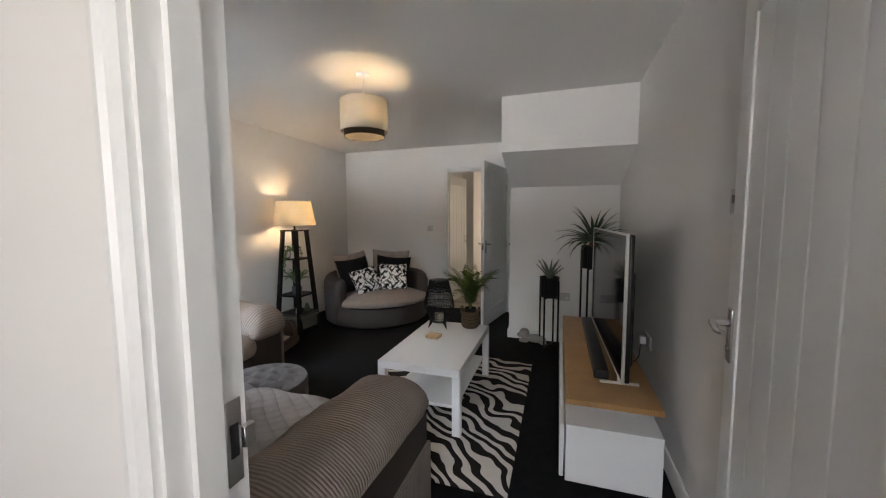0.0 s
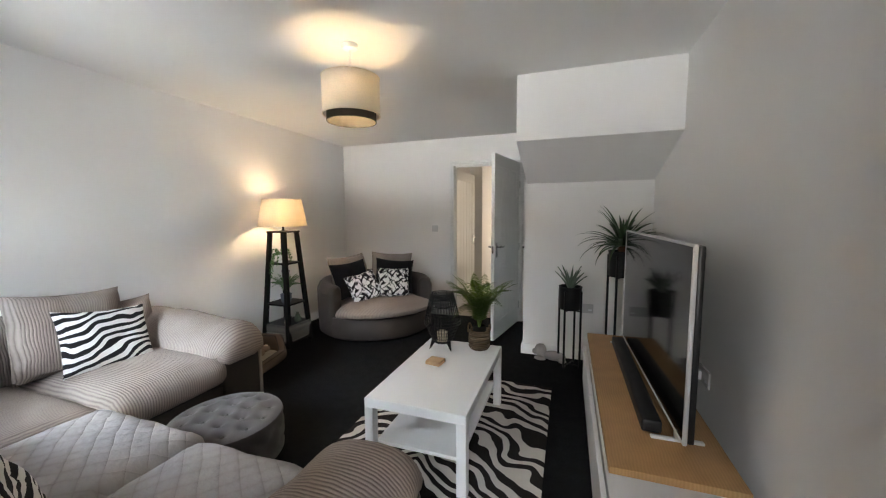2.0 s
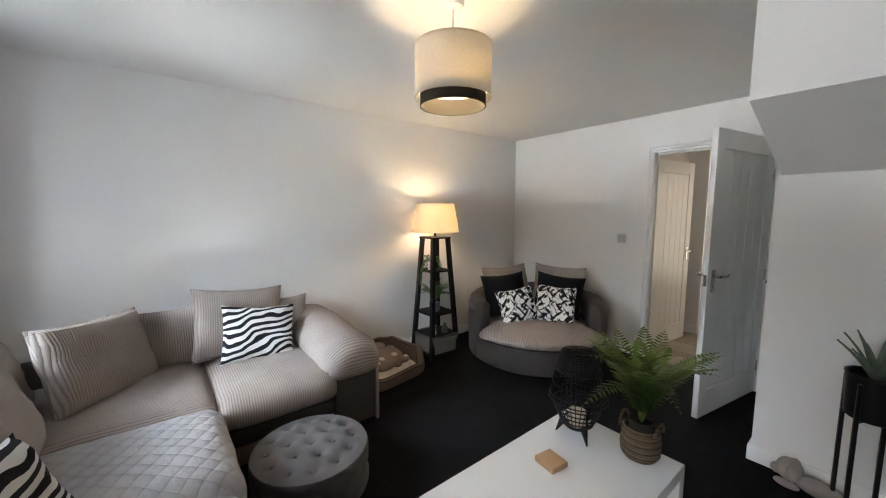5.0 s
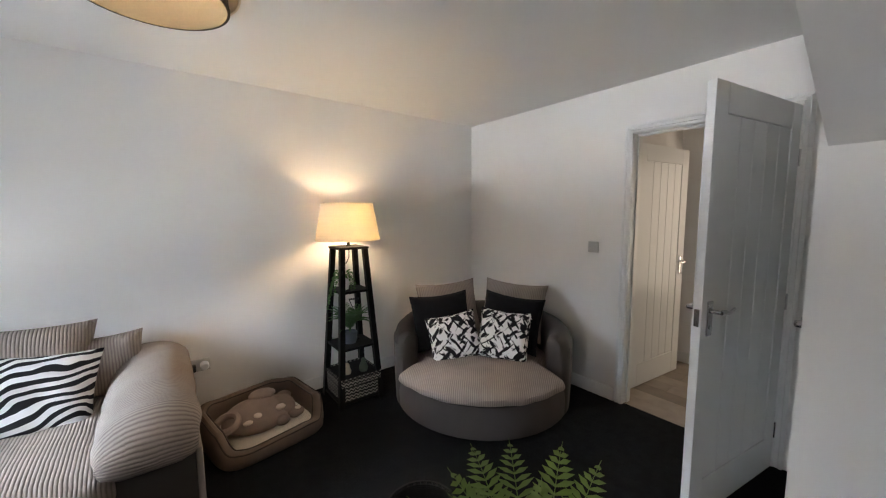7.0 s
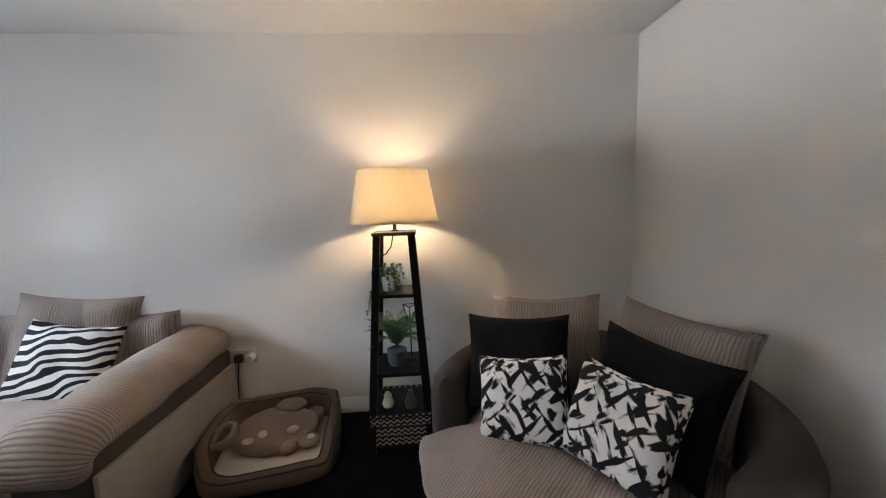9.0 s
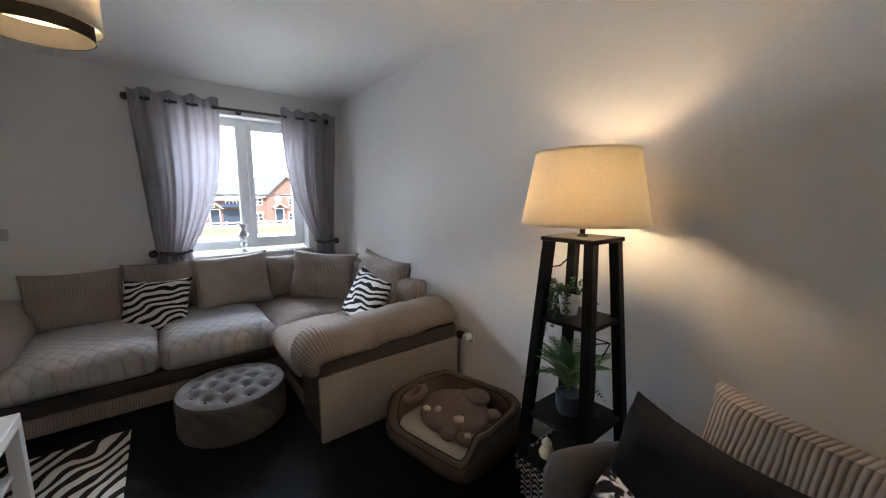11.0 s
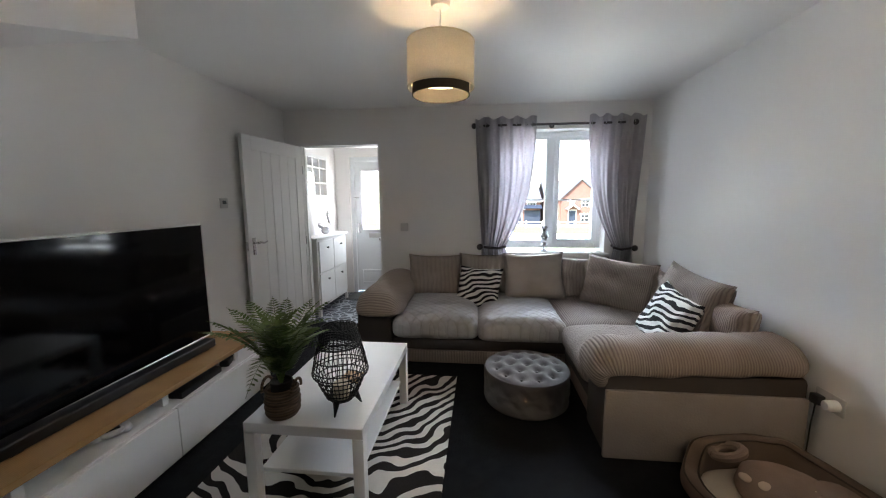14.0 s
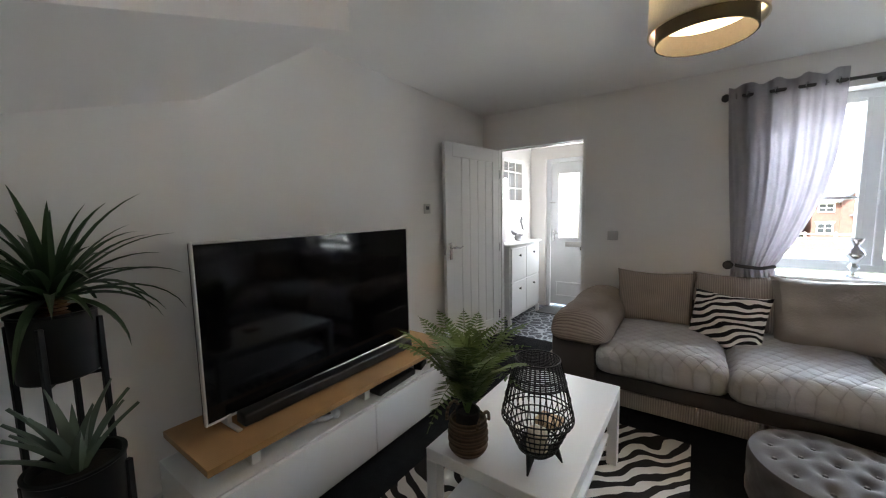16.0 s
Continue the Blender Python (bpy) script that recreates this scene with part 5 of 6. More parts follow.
def bent_ring(bm, c, r, t, m, idx=0):
    pts = [m @ Vector((c[0] + r * math.cos(2 * math.pi * k / 24), c[1] + r * math.sin(2 * math.pi * k / 24), c[2])) for k in range(25)]
    tube(bm, pts, t, 8, cap=False)


bm = bmesh.new()
blob(bm, (0, 0, 0), 0.175, 0.22, 0.07, 0, 1, 4)
blob(bm, (0.01, 0.14, 0.01), 0.12, 0.10, 0.05, 0, 2)
bent_ring(bm, (0, 0, 0), 0.062, 0.022, pose(0.10, -0.215, 0.085, 18, 8, 0))
blob(bm, (-0.13, 0.07, 0.05), 0.07, 0.09, 0.025, 0, 4)
blob(bm, (0.075, -0.03, 0.05), 0.036, 0.034, 0.012, 1, 5)
blob(bm, (0.075, 0.115, 0.048), 0.030, 0.036, 0.012, 1, 6)
blob(bm, (0.02, -0.075, 0.055), 0.013, 0.03, 0.009, 1, 7)
blob(bm, (0.02, 0.09, 0.054), 0.012, 0.028, 0.009, 1, 8)
blob(bm, (0.12, 0.20, 0.0), 0.05, 0.06, 0.03, 0, 11)
blob(bm, (0.15, 0.10, 0.0), 0.045, 0.05, 0.03, 0, 12)
blob(bm, (-0.10, 0.21, 0.0), 0.05, 0.055, 0.03, 0, 13)
blob(bm, (0.125, 0.215, 0.027), 0.018, 0.022, 0.008, 1, 14)
blob(bm, (0.115, -0.10, 0.045), 0.022, 0.03, 0.010, 1, 15)
blob(bm, (-0.06, -0.05, 0.055), 0.014, 0.022, 0.008, 1, 9)
blob(bm, (-0.06, 0.03, 0.055), 0.014, 0.022, 0.008, 1, 10)
me = mesh_of("plush_toy", bm, M_TOY)
me.materials.append(M_TOYP)
toy = new("plush_toy", me)
toy.matrix_world = pose(-2.43, 2.66, 0.132, 0, 8, 8)
tagged(toy, "flat brown plush toy with cream patches lying in the pet bed", "soft toy")

M_PLUSHG = mat("grey_plush", (0.36, 0.33, 0.32), 0.95, vary=0.25, scale=14, bump=0.8, bscale=200, spec=0.1, dist=0.004)
bm = bmesh.new()
blob(bm, (0.07, 0, 0.045), 0.11, 0.05, 0.045, 0, 1)
blob(bm, (-0.055, -0.005, 0.085), 0.058, 0.055, 0.06, 0, 2)
blob(bm, (-0.10, -0.015, 0.07), 0.032, 0.035, 0.028, 0, 3)
blob(bm, (-0.03, -0.055, 0.09), 0.026, 0.014, 0.045, 0, 4)
blob(bm, (-0.045, 0.05, 0.09), 0.026, 0.014, 0.04, 0, 5)
blob(bm, (-0.05, -0.05, 0.022), 0.055, 0.022, 0.022, 0, 6)
blob(bm, (-0.04, 0.04, 0.022), 0.05, 0.022, 0.022, 0, 7)
blob(bm, (0.15, -0.04, 0.022), 0.04, 0.03, 0.022, 0, 8)
toy2 = new("plush_dog", mesh_of("plush_dog", bm, M_PLUSHG))
toy2.matrix_world = pose(0.215, 3.76, 0.0, 0, 0, -8)
tagged(toy2, "small grey plush dog lying on the carpet by the wall", "soft toy")

# ---- wall fittings ----


def plate(name, where, turn, w, label, category, bits):
    t = thing(name, where, label, category, turn)
    part("plate", B(-w / 2, -0.009, -0.043, w / 2, 0.0, 0.043, 0.003, 2), M_SWITCH, t)
    for (x0, z0, x1, z1, m_, d) in bits:
        part("rocker", B(x0, -0.009 - d, z0, x1, -0.0085, z1, 0.0015, 1), m_, t)
    return t


plate("light_switch", (-0.263, YW, 1.126), 180, 0.086, "grey single light switch on the wall", "light switch", [(-0.02, -0.016, 0.02, 0.016, M_SWITCH, 0.004)])
plate("light_switch", (-1.353, YF, 1.2), 0, 0.086, "grey single light switch on the wall", "light switch", [(-0.02, -0.016, 0.02, 0.016, M_SWITCH, 0.004)])
M_LCD = mat("grey_lcd", (0.06, 0.07, 0.08), 0.3, vary=0.05, bump=0)
plate("thermostat", (XR, 1.305, 1.40), -90, 0.09, "small white room thermostat on the wall", "thermostat", [(-0.022, -0.008, 0.022, 0.022, M_LCD, 0.004)])
sk = plate("wall_socket", (XL, 2.365, 0.428), 90, 0.146, "white double wall socket with a black plug and an adaptor", "socket", [(0.035, -0.02, 0.06, -0.005, M_UPVC, 0.003)])
part("plug", B(-0.062, -0.05, -0.032, -0.012, -0.010, 0.018, 0.008, 2), M_PLASTIC, sk, "black plug")
part("cable", T([(-0.037, -0.035, -0.03), (-0.04, -0.035, -0.08), (-0.052, -0.03, -0.14), (-0.06, -0.025, -0.25), (-0.07, -0.02, -0.40)], 0.0035, 6), M_PLASTIC, sk, "black cable")
bm = L([(0.0, 0.0), (0.026, 0.0), (0.026, 0.045), (0.02, 0.052), (0.0, 0.052)], 20)
bmesh.ops.transform(bm, matrix=pose(0.038, -0.009, 0.0, 90, 0, 0), verts=bm.verts)
part("adaptor", bm, M_UPVC, sk, "white round plug-in adaptor")
ts = plate("wall_socket", (XR, 2.45, 0.53), -90, 0.146, "white double wall socket behind the television", "socket", [(0.03, -0.02, 0.06, -0.005, M_UPVC, 0.003)])
part("plug", B(-0.062, -0.05, -0.03, -0.012, -0.010, 0.02, 0.008, 2), M_UPVC, ts, "white plug")
part("cable", T([(-0.037, -0.04, -0.03), (-0.03, -0.045, -0.10), (0.02, -0.06, -0.105), (0.12, -0.10, -0.10), (0.2, -0.16, -0.10)], 0.0035, 6), M_PLASTIC, ts, "black cable")
plate("wall_socket", (0.55, 3.858, 0.50), 0, 0.146, "white double wall socket behind the plant stands", "socket", [(0.03, -0.02, 0.06, -0.005, M_UPVC, 0.003)])

# gear under and on the raised shelf
stb = thing("set_top_box", (0.665, 2.28, 0.302), "slim black set-top box on the bench", "set-top box", turn=3)
part("body", B(-0.09, -0.17, 0.004, 0.09, 0.17, 0.042, 0.006, 2), M_PLASTIC, stb)
part("foot", B(-0.07, -0.14, 0, 0.07, 0.14, 0.005), M_PLASTIC, stb)
gp = thing("game_controller", (0.63, 2.78, 0.302), "white and black game controller on the bench", "game controller", turn=60)
bm = bmesh.new()
blob(bm, (0, 0, 0.028), 0.05, 0.03, 0.02, 0, 1)
blob(bm, (-0.055, -0.02, 0.022), 0.024, 0.042, 0.02, 0, 2)
blob(bm, (0.055, -0.02, 0.022), 0.024, 0.042, 0.02, 0, 3)
part("body", bm, M_UPVC, gp)
part("pad", B(-0.03, -0.012, 0.043, 0.03, 0.018, 0.052, 0.004, 2), M_PLASTIC, gp)
g2 = thing("black_case", (0.64, 1.98, 0.302), "small black plastic case on the bench", "case", turn=20)
part("body", B(-0.03, -0.07, 0, 0.03, 0.07, 0.045, 0.01, 3), M_PLASTIC, g2)

# vase on the window board
vs = thing("silver_vase", (-1.79, 0.20, WZ0), "mirrored silver vase standing on the window board", "vase")
part("body", L([(0.0, 0.0), (0.036, 0.0), (0.036, 0.01), (0.014, 0.03), (0.014, 0.05), (0.034, 0.075), (0.018, 0.10), (0.03, 0.125), (0.052, 0.16), (0.052, 0.175), (0.03, 0.21), (0.022, 0.225), (0.04, 0.26), (0.044, 0.275), (0.034, 0.27), (0.0, 0.235)], 12), M_CHROME, vs)

# ---- hall ----
M_HALLMAT = stripes("trellis_vinyl", (0.035, 0.042, 0.055), (0.32, 0.34, 0.37), 10, 0.03, rough=0.5, kind="cell", cut=0.07)
M_HALLF = mat("grey_doormat", (0.10, 0.105, 0.11), 0.95, vary=0.3, scale=40, bump=0.8, bscale=300)
structure("floor_hall", B(-0.75, -1.35, -0.12, XR + 0.15, YW - 0.022, -0.002), M_HALLMAT, "blue-grey trellis patterned hall floor", "floor")
structure("ceiling_hall", B(-0.75, -1.36, H, XR + 0.15, YW - 0.302, H + 0.1), M_CEIL, "white painted hall ceiling", "ceiling")
structure("wall_hall_west", B(-0.75, -1.35, 0, -0.60, YW - 0.12, H), M_WALL, "plain white painted hall wall", "wall")
DX0, DX1, DY = -0.06, 0.86, -1.20
bm = bmesh.new()
box(bm, -0.60, DY - 0.15, 0, DX0, DY + 0.06, H)
box(bm, DX0, DY - 0.15, 2.07, DX1, DY + 0.06, H)
box(bm, DX1, DY - 0.15, 0, XR, DY + 0.06, H)
structure("wall_hall_south", bm, M_WALL, "white painted hall wall round the front door", "wall")
fd = thing("door_5", (0, DY, 0), "white front door with a tall frosted glass light", "door", kind="structure")
bm = bmesh.new()
box(bm, DX0, -0.06, 0.0, DX0 + 0.055, 0.02, 2.07)
box(bm, DX1 - 0.055, -0.06, 0.0, DX1, 0.02, 2.07)
box(bm, DX0 + 0.055, -0.06, 2.015, DX1 - 0.055, 0.02, 2.07)
part("outer_frame", bm, M_UPVC, fd)
bm = bmesh.new()
gx0, gx1, gz0, gz1 = 0.42, 0.70, 0.98, 1.87
box(bm, DX0 + 0.06, -0.05, 0.03, gx0, 0.0, 2.01)
box(bm, gx1, -0.05, 0.03, DX1 - 0.06, 0.0, 2.01)
box(bm, gx0, -0.05, 0.03, gx1, 0.0, gz0)
box(bm, gx0, -0.05, gz1, gx1, 0.0, 2.01)
part("leaf", bm, M_UPVC, fd)
part("glass_bead", frame_rect(bmesh.new(), gx0 - 0.02, gz0 - 0.02, gx1 + 0.02, gz1 + 0.02, -0.002, 0.012, 0.03), M_UPVC, fd)
gl = part("pane", B(gx0, -0.03, gz0, gx1, -0.024, gz1), M_GLASS, fd, "frosted glass pane")
gl.visible_shadow = False
part("panel", frame_rect(bmesh.new(), 0.12, 0.14, 0.74, 0.36, -0.002, 0.008, 0.03), M_UPVC, fd, "moulded lower panel")
part("letter_plate", B(0.36, 0.0, 0.86, 0.60, 0.014, 0.93, 0.005, 2), M_SWITCH, fd, "grey letter plate")
handle(fd, DX1 - 0.10, 1.02, 0.0, 1, -1)
part("door_chain", T([(DX1 - 0.12, 0.012, 1.47), (DX1 - 0.04, 0.014, 1.47)], 0.008, 8), M_CHROME, fd)
mt = thing("doormat", (0.5, -0.93, -0.002), "grey ribbed doormat at the front door", "doormat")
part("weave", B(-0.45, -0.19, 0, 0.34, 0.19, 0.012, 0.003, 1), M_HALLF, mt)

sc = thing("shoe_cabinet", (XR - 0.135, -0.33, 0.0), "narrow white shoe cabinet with four tilting fronts", "shoe cabinet")
part("body", B(-0.10, -0.50, 0.10, 0.112, 0.42, 0.955, 0.003, 1), M_GLOSS, sc)
part("top", B(-0.125, -0.535, 0.955, 0.116, 0.455, 0.98, 0.004, 2), M_GLOSS, sc)
for y0, y1 in ((-0.47, -0.045), (-0.035, 0.39)):
    for z0, z1 in ((0.14, 0.53), (0.545, 0.93)):
        fr = part("front", B(-0.118, y0, z0, -0.101, y1, z1, 0.004, 1), M_GLOSS, sc)
        cy = y0 + 0.5 * (y1 - y0)
        bm = L([(0.0, 0.0), (0.006, 0.0), (0.006, 0.012), (0.014, 0.016), (0.014, 0.024), (0, 0.027)], 14)
        bmesh.ops.transform(bm, matrix=pose(-0.118, cy, z1 - 0.09, 0, -90, 0), verts=bm.verts)
        part("knob", bm, M_BLACKMETAL, fr, "dark round knob")
for y in (-0.48, 0.40):
    for x in (-0.095, 0.09):
        part("leg", B(x - 0.018, y - 0.02, 0.0, x + 0.018, y + 0.02, 0.10, 0.002, 1), M_GLOSS, sc)
M_MIRROR = mat("mirror_glass", (0.85, 0.86, 0.86), 0.02, 1.0, vary=0.0, bump=0)
mi = thing("window_mirror", (XR, -0.45, 1.74), "white window-pane mirror hanging on the hall wall", "mirror")
part("glass", B(-0.012, -0.30, -0.24, -0.008, 0.30, 0.24), M_MIRROR, mi)
bm = bmesh.new()
for a, b in ((-0.345, -0.30), (0.30, 0.345)):
    box(bm, -0.03, a, -0.285, 0.0, b, 0.285, 0.003, 1)
for a, b in ((-0.285, -0.24), (0.24, 0.285)):
    box(bm, -0.03, -0.30, a, 0.0, 0.30, b, 0.003, 1)
part("mirror_frame", bm, M_GLOSS, mi)
for y in (-0.1, 0.1):
    part("glazing_bar", B(-0.022, y - 0.008, -0.24, -0.0125, y + 0.008, 0.24), M_GLOSS, mi)
for z in (-0.08, 0.12):
    part("glazing_bar", B(-0.020, -0.30, z - 0.008, -0.0127, 0.30, z + 0.008), M_GLOSS, mi)
bm = bmesh.new()
blob(bm, (0, 0, 0.055), 0.045, 0.105, 0.05, 0, 3)
tube(bm, [(0, -0.09, 0.07), (0, -0.125, 0.12), (0, -0.115, 0.18), (0, -0.075, 0.225), (0, -0.06, 0.265), (0, -0.085, 0.30), (0, -0.115, 0.29), (0, -0.13, 0.255)], [0.022, 0.02, 0.017, 0.015, 0.014, 0.015, 0.017, 0.006], 12)
for s in (-1, 1):
    leaf_strip(bm, [(s * 0.03, -0.05, 0.085), (s * 0.055, 0.02, 0.115), (s * 0.05, 0.10, 0.14), (s * 0.04, 0.15, 0.15)], [0.05, 0.07, 0.05, 0.005], up=Vector((s, 0, 0.2)), thick=0.006)
sw = new("swan_ornament", mesh_of("swan_ornament", bm, mat("silver_glaze", (0.55, 0.55, 0.56), 0.25, 0.5, vary=0.1, bump=0)))
sw.matrix_world = pose(XR - 0.14, -0.40, 0.98)
tagged(sw, "silver swan ornament standing on the shoe cabinet", "ornament")

# latch keep on the hall door lining
kp = tagged(new("latch_keep", mesh_of("latch_keep", B(OX0 - 0.001, YW - 0.035, 0.92, OX0 + 0.002, YW - 0.006, 1.06, 0.0008, 1), M_CHROME)), "steel latch keep plate on the door lining", "latch plate")
part("lip", B(OX0 - 0.001, YW - 0.01, 0.975, OX0 + 0.012, YW + 0.012, 1.01, 0.001, 1), M_CHROME, kp)
part("slot", B(OX0 + 0.0022, YW - 0.028, 0.965, OX0 + 0.003, YW - 0.013, 1.02), M_PLASTIC, kp)

# ---- lobby ----
LX0, LX1, LY1 = -1.19, 0.10, 7.6
structure("floor_lobby", B(LX0 - 0.1, YF + 0.022, -0.12, LX1, LY1, -0.008), M_SOIL, "sub-floor under the lobby planks", "floor")
structure("ceiling_lobby", B(LX0 - 0.1, YF + 0.122, H, LX1, LY1, H + 0.1), M_CEIL, "white painted lobby ceiling", "ceiling")
bm = bmesh.new()
box(bm, LX0 - 0.1, YF + 0.12, 0, LX0, 5.17, H)
box(bm, LX0 - 0.1, 5.17, 2.03, LX0, 6.01, H)
box(bm, LX0 - 0.1, 6.01, 0, LX0, LY1, H)
structure("wall_lobby_west", bm, M_WALL, "white painted lobby wall with a door", "wall")
structure("wall_lobby_return", B(LX0, 6.20, 0, -0.98, LY1 - 0.002, H), M_WALL, "painted return wall beside the lobby door", "wall")
structure("wall_lobby_north", B(LX0 - 0.1, LY1, 0, LX1 + 0.1, LY1 + 0.1, H), M_WALL, "white painted lobby end wall", "wall")
structure("wall_lobby_east", B(LX1, YF + 0.12, 0, LX1 + 0.1, LY1, H), M_WALL, "white painted lobby wall", "wall")
structure("baseboard", board(-0.98, LY1, -0.98, 6.20), M_GLOSS, "white gloss painted skirting board", "skirting")
structure("baseboard", board(-0.98, 6.20, LX0, 6.20), M_GLOSS, "white gloss painted skirting board", "skirting")
# Bare shell added behind door_3; it keeps sky light out of the lobby.
SX0, SY0, SY1 = -2.7, 5.066, 6.40
structure("floor_side_room", B(SX0 - 0.1, SY0, -0.12, LX0 - 0.102, SY1, -0.004), M_CARPET, "dark carpet of the room beside the lobby", "floor")
structure("ceiling_side_room", B(SX0 - 0.1, SY0, H, LX0 - 0.102, SY1, H + 0.1), M_CEIL, "white ceiling of the room beside the lobby", "ceiling")
structure("wall_side_room_west", B(SX0 - 0.1, SY0, 0, SX0, SY1, H), M_WALL, "plain painted wall of the room beside the lobby", "wall")
structure("wall_side_room_north", B(SX0 - 0.1, SY1, 0, LX0 - 0.102, SY1 + 0.1, H), M_WALL, "plain painted wall of the room beside the lobby", "wall")
panel_door("door_3", (LX0 + 0.03, 5.20, 0), 83.0, 0.76, "white cottage-style panelled door standing ajar in the lobby", h=2.015)
panel_door("door_4", (0.002, 4.858, 0), 270.0, 0.755, "white cottage-style panelled door of the cupboard under the stairs")

# ---- outside ----
M_LAWN = mat("dry_lawn", (0.22, 0.24, 0.10), 0.95, vary=0.3, scale=0.6, bump=0.6, bscale=30, dist=0.02)
M_BRICK = mat("red_brick", (0.25, 0.135, 0.115), 0.85, vary=0.3, scale=3, bump=0.3, bscale=25)
M_TILE = mat("grey_roof_tile", (0.13, 0.15, 0.18), 0.8, vary=0.25, scale=2, bump=0.3, bscale=20)
M_PAVE = mat("pale_paving", (0.42, 0.40, 0.37), 0.9, vary=0.2, scale=1.5, bump=0.2)
M_DARKGLASS = mat("far_window_glass", (0.05, 0.06, 0.07), 0.1, vary=0.2, bump=0)
M_NAVY = mat("navy_paint", (0.03, 0.045, 0.08), 0.5, vary=0.15, bump=0.05)
M_RENDER = mat("white_render", (0.78, 0.77, 0.75), 0.9, vary=0.05, bump=0.1)


def ground_z(y):
    f = min(1.0, max(0.0, (-2.0 - y) / 46.0))
    return -0.22 - 1.98 * f


bm = bmesh.new()
ys = [600, 60, 7, -1.5, -2, -8, -14, -20, -26, -32, -38, -44, -48, -90, -200, -1200]
prev = None
for y in ys:
    row = [bm.verts.new((x, y, ground_z(y) - 0.02)) for x in (-900, -200, -60, -20, 0, 20, 60, 200, 900)]
    if prev:
        for k in range(8):
            bm.faces.new((prev[k], prev[k + 1], row[k + 1], row[k]))
    prev = row
structure("ground", bm, M_LAWN, "sunlit dry grass sloping down to the road", "ground")
structure("road", B(-200, -47.5, -2.25, 100, -43.5, -2.17), M_PAVE, "pale road in front of the houses", "road")
structure("path_front", loft([[(x, -1.4, -0.235), (x, -5.5, -0.395), (x, -5.5, -0.36), (x, -1.4, -0.20)] for x in (-14, 6)]), M_PAVE, "pale paving in front of the house", "pavement")

HY = -52.0


def house(name, x0, x1, zb, ze, zr, depth, label, gable=None):
    """A brick house facing the room: walls, tiled roof, and a forward gable given as (x0, x1, peak z)."""
    h = thing(name, ((x0 + x1) / 2, HY, zb), label, "house")
    cx = (x0 + x1) / 2
    part("wall", B(x0 - cx, -depth, 0, x1 - cx, 0, ze - zb), M_BRICK, h, "red brick wall")
    e, r = ze - zb, zr - zb
    a, b = x0 - cx - 0.25, x1 - cx + 0.25
    bm = loft([[(x, 0.35, e - 0.12), (x, -depth / 2, r), (x, -depth - 0.35, e - 0.12), (x, -depth - 0.35, e - 0.02), (x, -depth / 2, r + 0.14), (x, 0.35, e + 0.02)] for x in (a, b)])
    part("roof", bm, M_TILE, h, "grey tiled pitched roof")
    part("gutter", T([(a, 0.40, e - 0.06), (b, 0.40, e - 0.06)], 0.06, 8), M_UPVC, h, "white gutter")
    if gable:
        g0, g1, gz = gable[0] - cx, gable[1] - cx, gable[2] - zb
        gm_ = (g0 + g1) / 2
        part("gable_wall", loft([[(g0, y, 0), (g1, y, 0), (g1, y, e), (gm_, y, gz - 0.15), (g0, y, e)] for y in (0.5, 0.001)]), M_BRICK, h, "red brick gable")
        for s, gx in ((-1, g0), (1, g1)):
            bm = loft([[(gx + s * 0.25, y, e - 0.22), (gm_, y, gz - 0.05), (gm_, y, gz + 0.10), (gx + s * 0.25, y, e - 0.06)] for y in (0.75, -depth / 2)])
            part("gable_roof", bm, M_TILE, h, "grey tiled gable roof")
    return h, cx, zb


def far_window(h, cx, zb, x, z, w, hh, y=0.0, bars=2):
    wd = part("window", frame_rect(bmesh.new(), x - cx - w / 2, z - zb - hh / 2, x - cx + w / 2, z - zb + hh / 2, y, y + 0.08, 0.11), M_UPVC, h, "white window")
    part("pane", B(x - cx - w / 2 + 0.1, y + 0.002, z - zb - hh / 2 + 0.1, x - cx + w / 2 - 0.1, y + 0.03, z - zb + hh / 2 - 0.1), M_DARKGLASS, wd)
    bm = bmesh.new()
    for k in range(bars):
        xx = x - cx - w / 2 + w * (k + 1) / (bars + 1)
        box(bm, xx - 0.04, y + 0.02, z - zb - hh / 2 + 0.1, xx + 0.04, y + 0.07, z - zb + hh / 2 - 0.1)
    box(bm, x - cx - w / 2 + 0.1, y + 0.02, z - zb - 0.03, x - cx + w / 2 - 0.1, y + 0.065, z - zb + 0.03)
    part("mullion", bm, M_UPVC, wd)
    part("lintel", B(x - cx - w / 2 - 0.12, y, z - zb + hh / 2 + 0.002, x - cx + w / 2 + 0.12, y + 0.05, z - zb + hh / 2 + 0.16), M_RENDER, wd)


def far_door(h, cx, zb, x, y=0.0):
    d = part("door", B(x - cx - 0.5, y, 0.1, x - cx + 0.5, y + 0.08, 2.15), M_NAVY, h, "dark front door")
    part("door_surround", frame_rect(bmesh.new(), x - cx - 0.62, 0.0, x - cx + 0.62, 2.3, y, y + 0.10, 0.11), M_UPVC, d)
    bm = loft([[(x - cx - 1.0, yy, 2.35), (x - cx, yy, 3.15), (x - cx + 1.0, yy, 2.35), (x - cx + 0.8, yy, 2.35), (x - cx, yy, 2.95), (x - cx - 0.8, yy, 2.35)] for yy in (y + 0.8, y)])
    part("porch_gable", bm, M_UPVC, d, "white porch gable")
    part("porch_roof", loft([[(x - cx - 1.05, yy, 2.36), (x - cx, yy, 3.17), (x - cx + 1.05, yy, 2.36), (x - cx + 1.05, yy, 2.44), (x - cx, yy, 3.27), (x - cx - 1.05, yy, 2.44)] for yy in (y + 0.85, y)]), M_TILE, d)


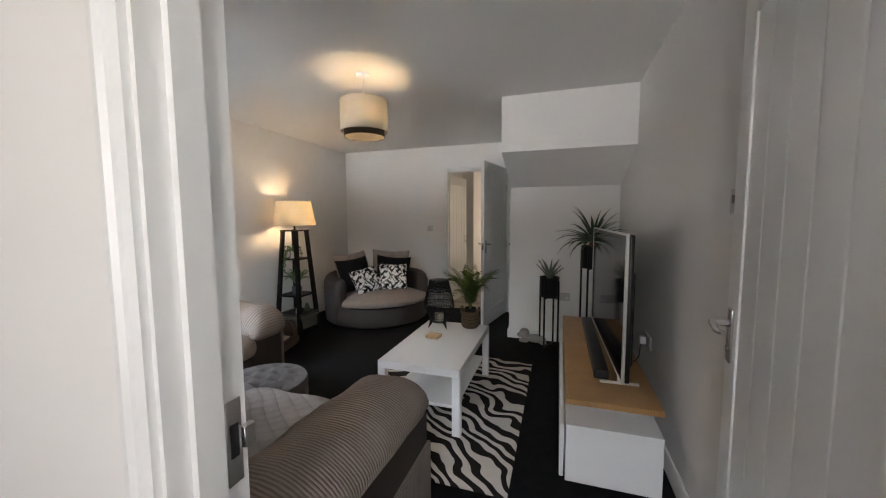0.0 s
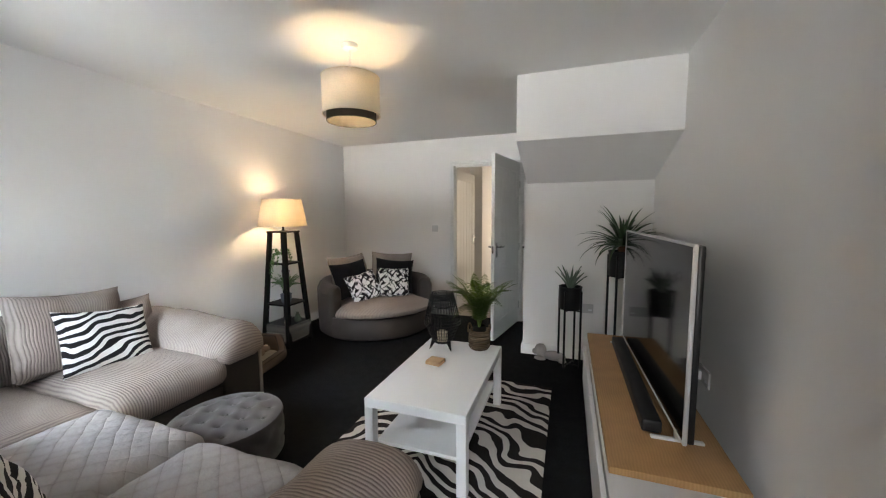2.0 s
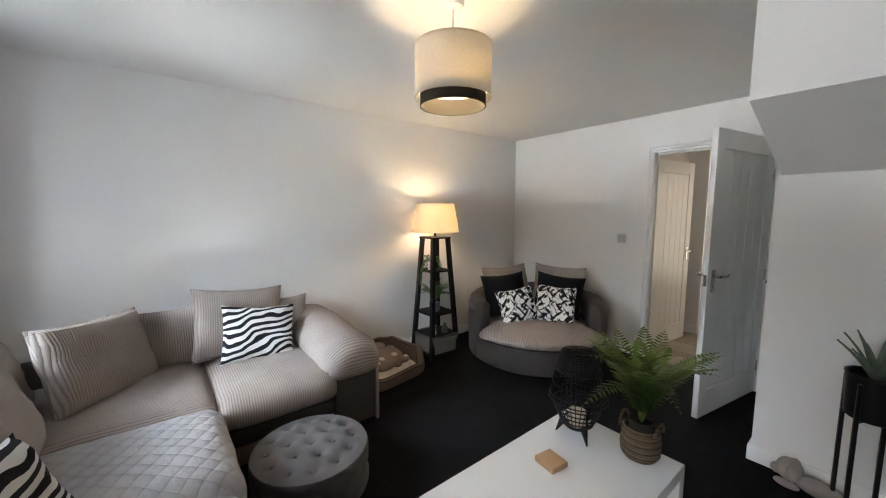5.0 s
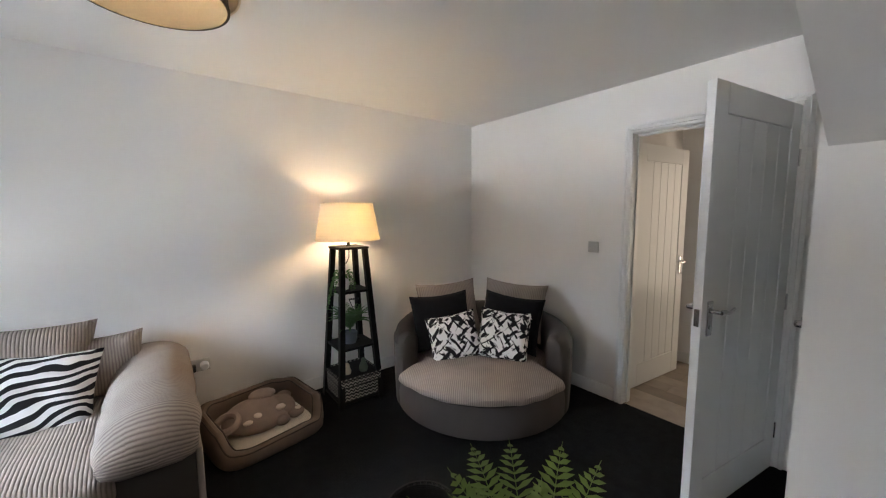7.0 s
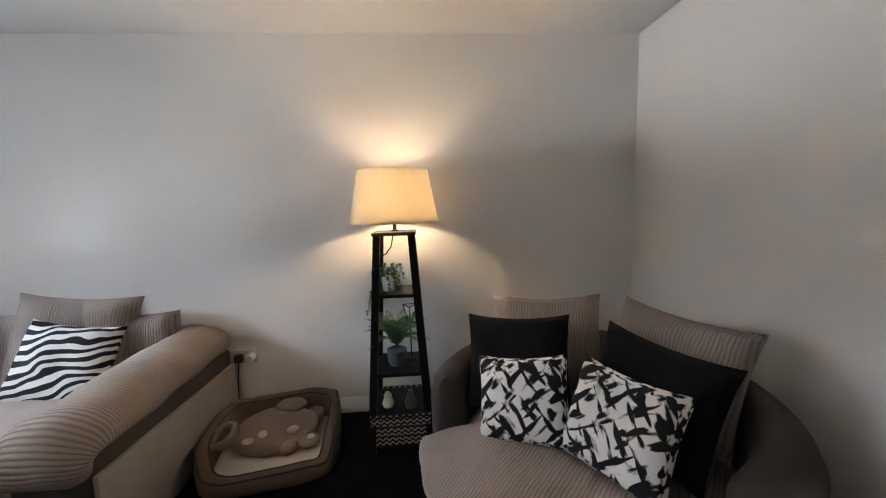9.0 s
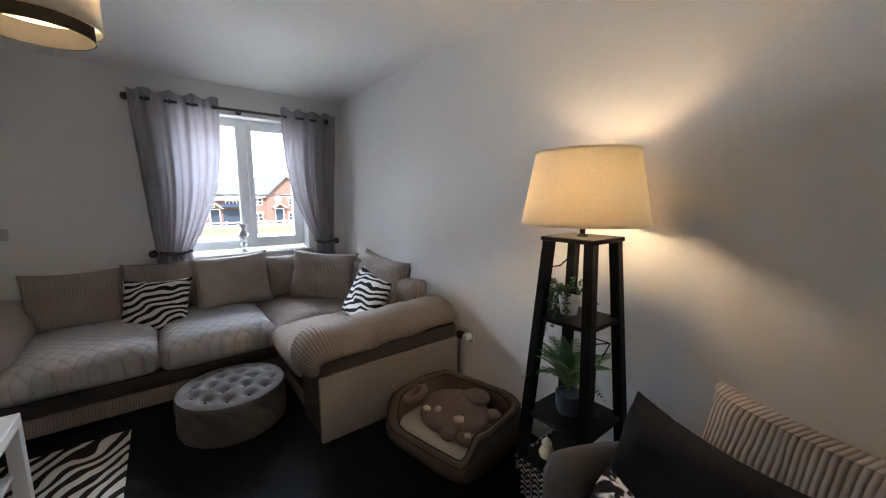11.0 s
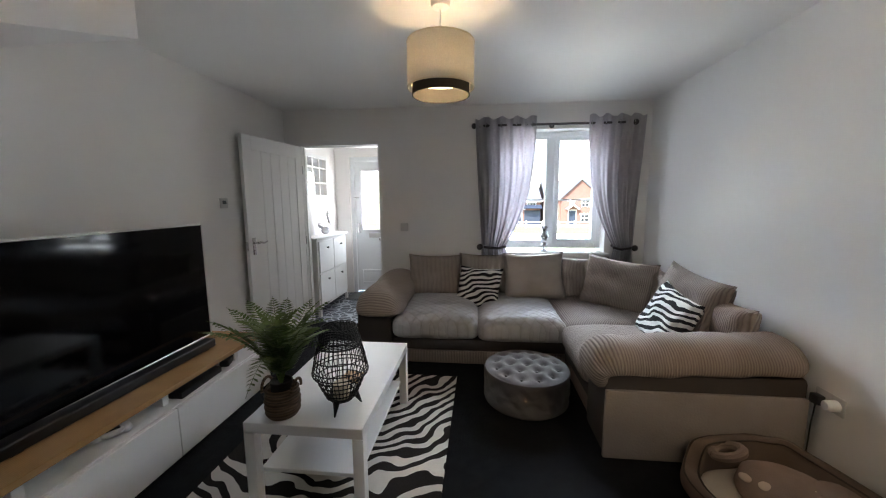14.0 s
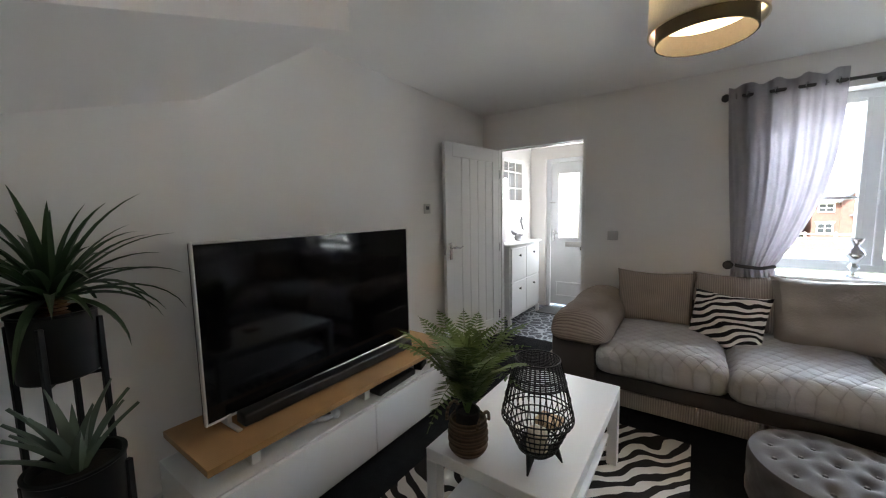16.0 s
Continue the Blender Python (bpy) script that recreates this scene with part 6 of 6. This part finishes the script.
ZB = -2.2
h1, c1, b1 = house("house", -19.2, -11.1, ZB, 1.75, 4.45, 8.0, "red brick house with a forward gable and grey tiled roof", gable=(-18.9, -13.2, 4.55))
far_window(h1, c1, b1, -16.95, 1.05, 1.7, 1.1, y=0.5)
far_window(h1, c1, b1, -16.95, -1.15, 1.8, 1.15, y=0.5)
far_window(h1, c1, b1, -14.75, 1.05, 0.7, 0.8, y=0.5, bars=1)
far_door(h1, c1, b1, -14.85, y=0.5)
far_window(h1, c1, b1, -12.15, 1.05, 1.3, 1.0, bars=1)
far_window(h1, c1, b1, -12.15, -1.15, 1.3, 1.15, bars=1)
h2, c2, b2 = house("house", -10.2, -5.0, ZB, 1.35, 3.65, 8.0, "red brick house with an integral navy garage door")
part("garage_door", B(-9.05 - c2 - 1.2, 0.0, 0.02, -9.05 - c2 + 1.2, 0.09, 2.2), M_NAVY, h2, "navy garage door")
part("garage_canopy", loft([[(x, 0.9, 2.45), (x, 0.0, 2.95), (x, 0.0, 3.05), (x, 0.95, 2.53)] for x in (-9.05 - c2 - 1.35, -9.05 - c2 + 1.35)]), M_NAVY, h2)
far_door(h2, c2, b2, -6.95)
far_window(h2, c2, b2, -8.9, 0.75, 1.4, 0.9)
far_window(h2, c2, b2, -6.4, 0.75, 1.2, 0.9, bars=1)
h3, c3, b3 = house("garage", -25.5, -20.1, ZB, 0.05, 1.55, 6.0, "red brick garage with a dark door beside the house")
part("garage_door", B(-23.0 - c3 - 1.3, 0.0, 0.02, -23.0 - c3 + 1.3, 0.09, 1.95), M_NAVY, h3, "dark garage door")
h4, c4, b4 = house("house", -3.6, 6.5, ZB, 1.9, 4.6, 8.0, "red brick house with a grey tiled roof across the road", gable=(-3.2, 1.2, 4.5))
far_window(h4, c4, b4, -1.0, 1.0, 1.6, 1.1, y=0.5)
far_window(h4, c4, b4, -1.0, -1.1, 1.6, 1.2, y=0.5)
h5, c5, b5 = house("house", -40.0, -27.0, ZB, 1.8, 4.5, 8.0, "red brick house with a grey tiled roof across the road")
far_window(h5, c5, b5, -30.0, 1.0, 1.6, 1.1)
far_window(h5, c5, b5, -36.0, 1.0, 1.6, 1.1)
fn = thing("rail_fence", (-15.0, -42.5, -2.02), "low white timber rail fence along the grass", "fence")
for z in (0.35, 0.72):
    part("rail", B(-22, -0.03, z, 24, 0.03, z + 0.12), M_UPVC, fn)
for k in range(24):
    part("post", B(-22 + 2 * k - 0.07, -0.10, -0.2, -22 + 2 * k + 0.07, -0.031, 0.95), M_UPVC, fn)

# ---- lobby planks ----
M_PLANK = mat("grey_oak_plank", (0.34, 0.28, 0.23), 0.5, vary=0.3, scale=10, bump=0.1)
nt_ = M_PLANK.node_tree
oi = nt_.nodes.new("ShaderNodeObjectInfo")
hsv = nt_.nodes.new("ShaderNodeHueSaturation")
mr = nt_.nodes.new("ShaderNodeMapRange")
mr.inputs["To Min"].default_value, mr.inputs["To Max"].default_value = 0.7, 1.25
nt_.links.new(oi.outputs["Random"], mr.inputs["Value"])
nt_.links.new(mr.outputs["Result"], hsv.inputs["Value"])
pb = nt_.nodes["Principled BSDF"]
nt_.links.new(pb.inputs["Base Color"].links[0].from_socket, hsv.inputs["Color"])
nt_.links.new(hsv.outputs["Color"], pb.inputs["Base Color"])
lobby_floor = bpy.data.objects["floor_lobby"]
pm = mesh_of("plank", B(-0.299, -0.0745, 0, 0.299, 0.0745, 0.008, 0.001, 1), M_PLANK)
cut_plank = mesh_of("plank", B(0.048, -0.0745, 0, 0.299, 0.0745, 0.008, 0.001, 1), M_PLANK)
for r in range(17):
    for c in range(3):
        x = LX0 + 0.25 + 0.6 * c - 0.3 * (r % 2)
        if x + 0.3 > LX1 + 0.05:
            continue
        ob = new("plank", pm if x - 0.299 > LX0 - 0.06 else cut_plank)
        ob.parent = lobby_floor
        ob.matrix_local = pose(x, YF + 0.10 + 0.15 * r, -0.008)
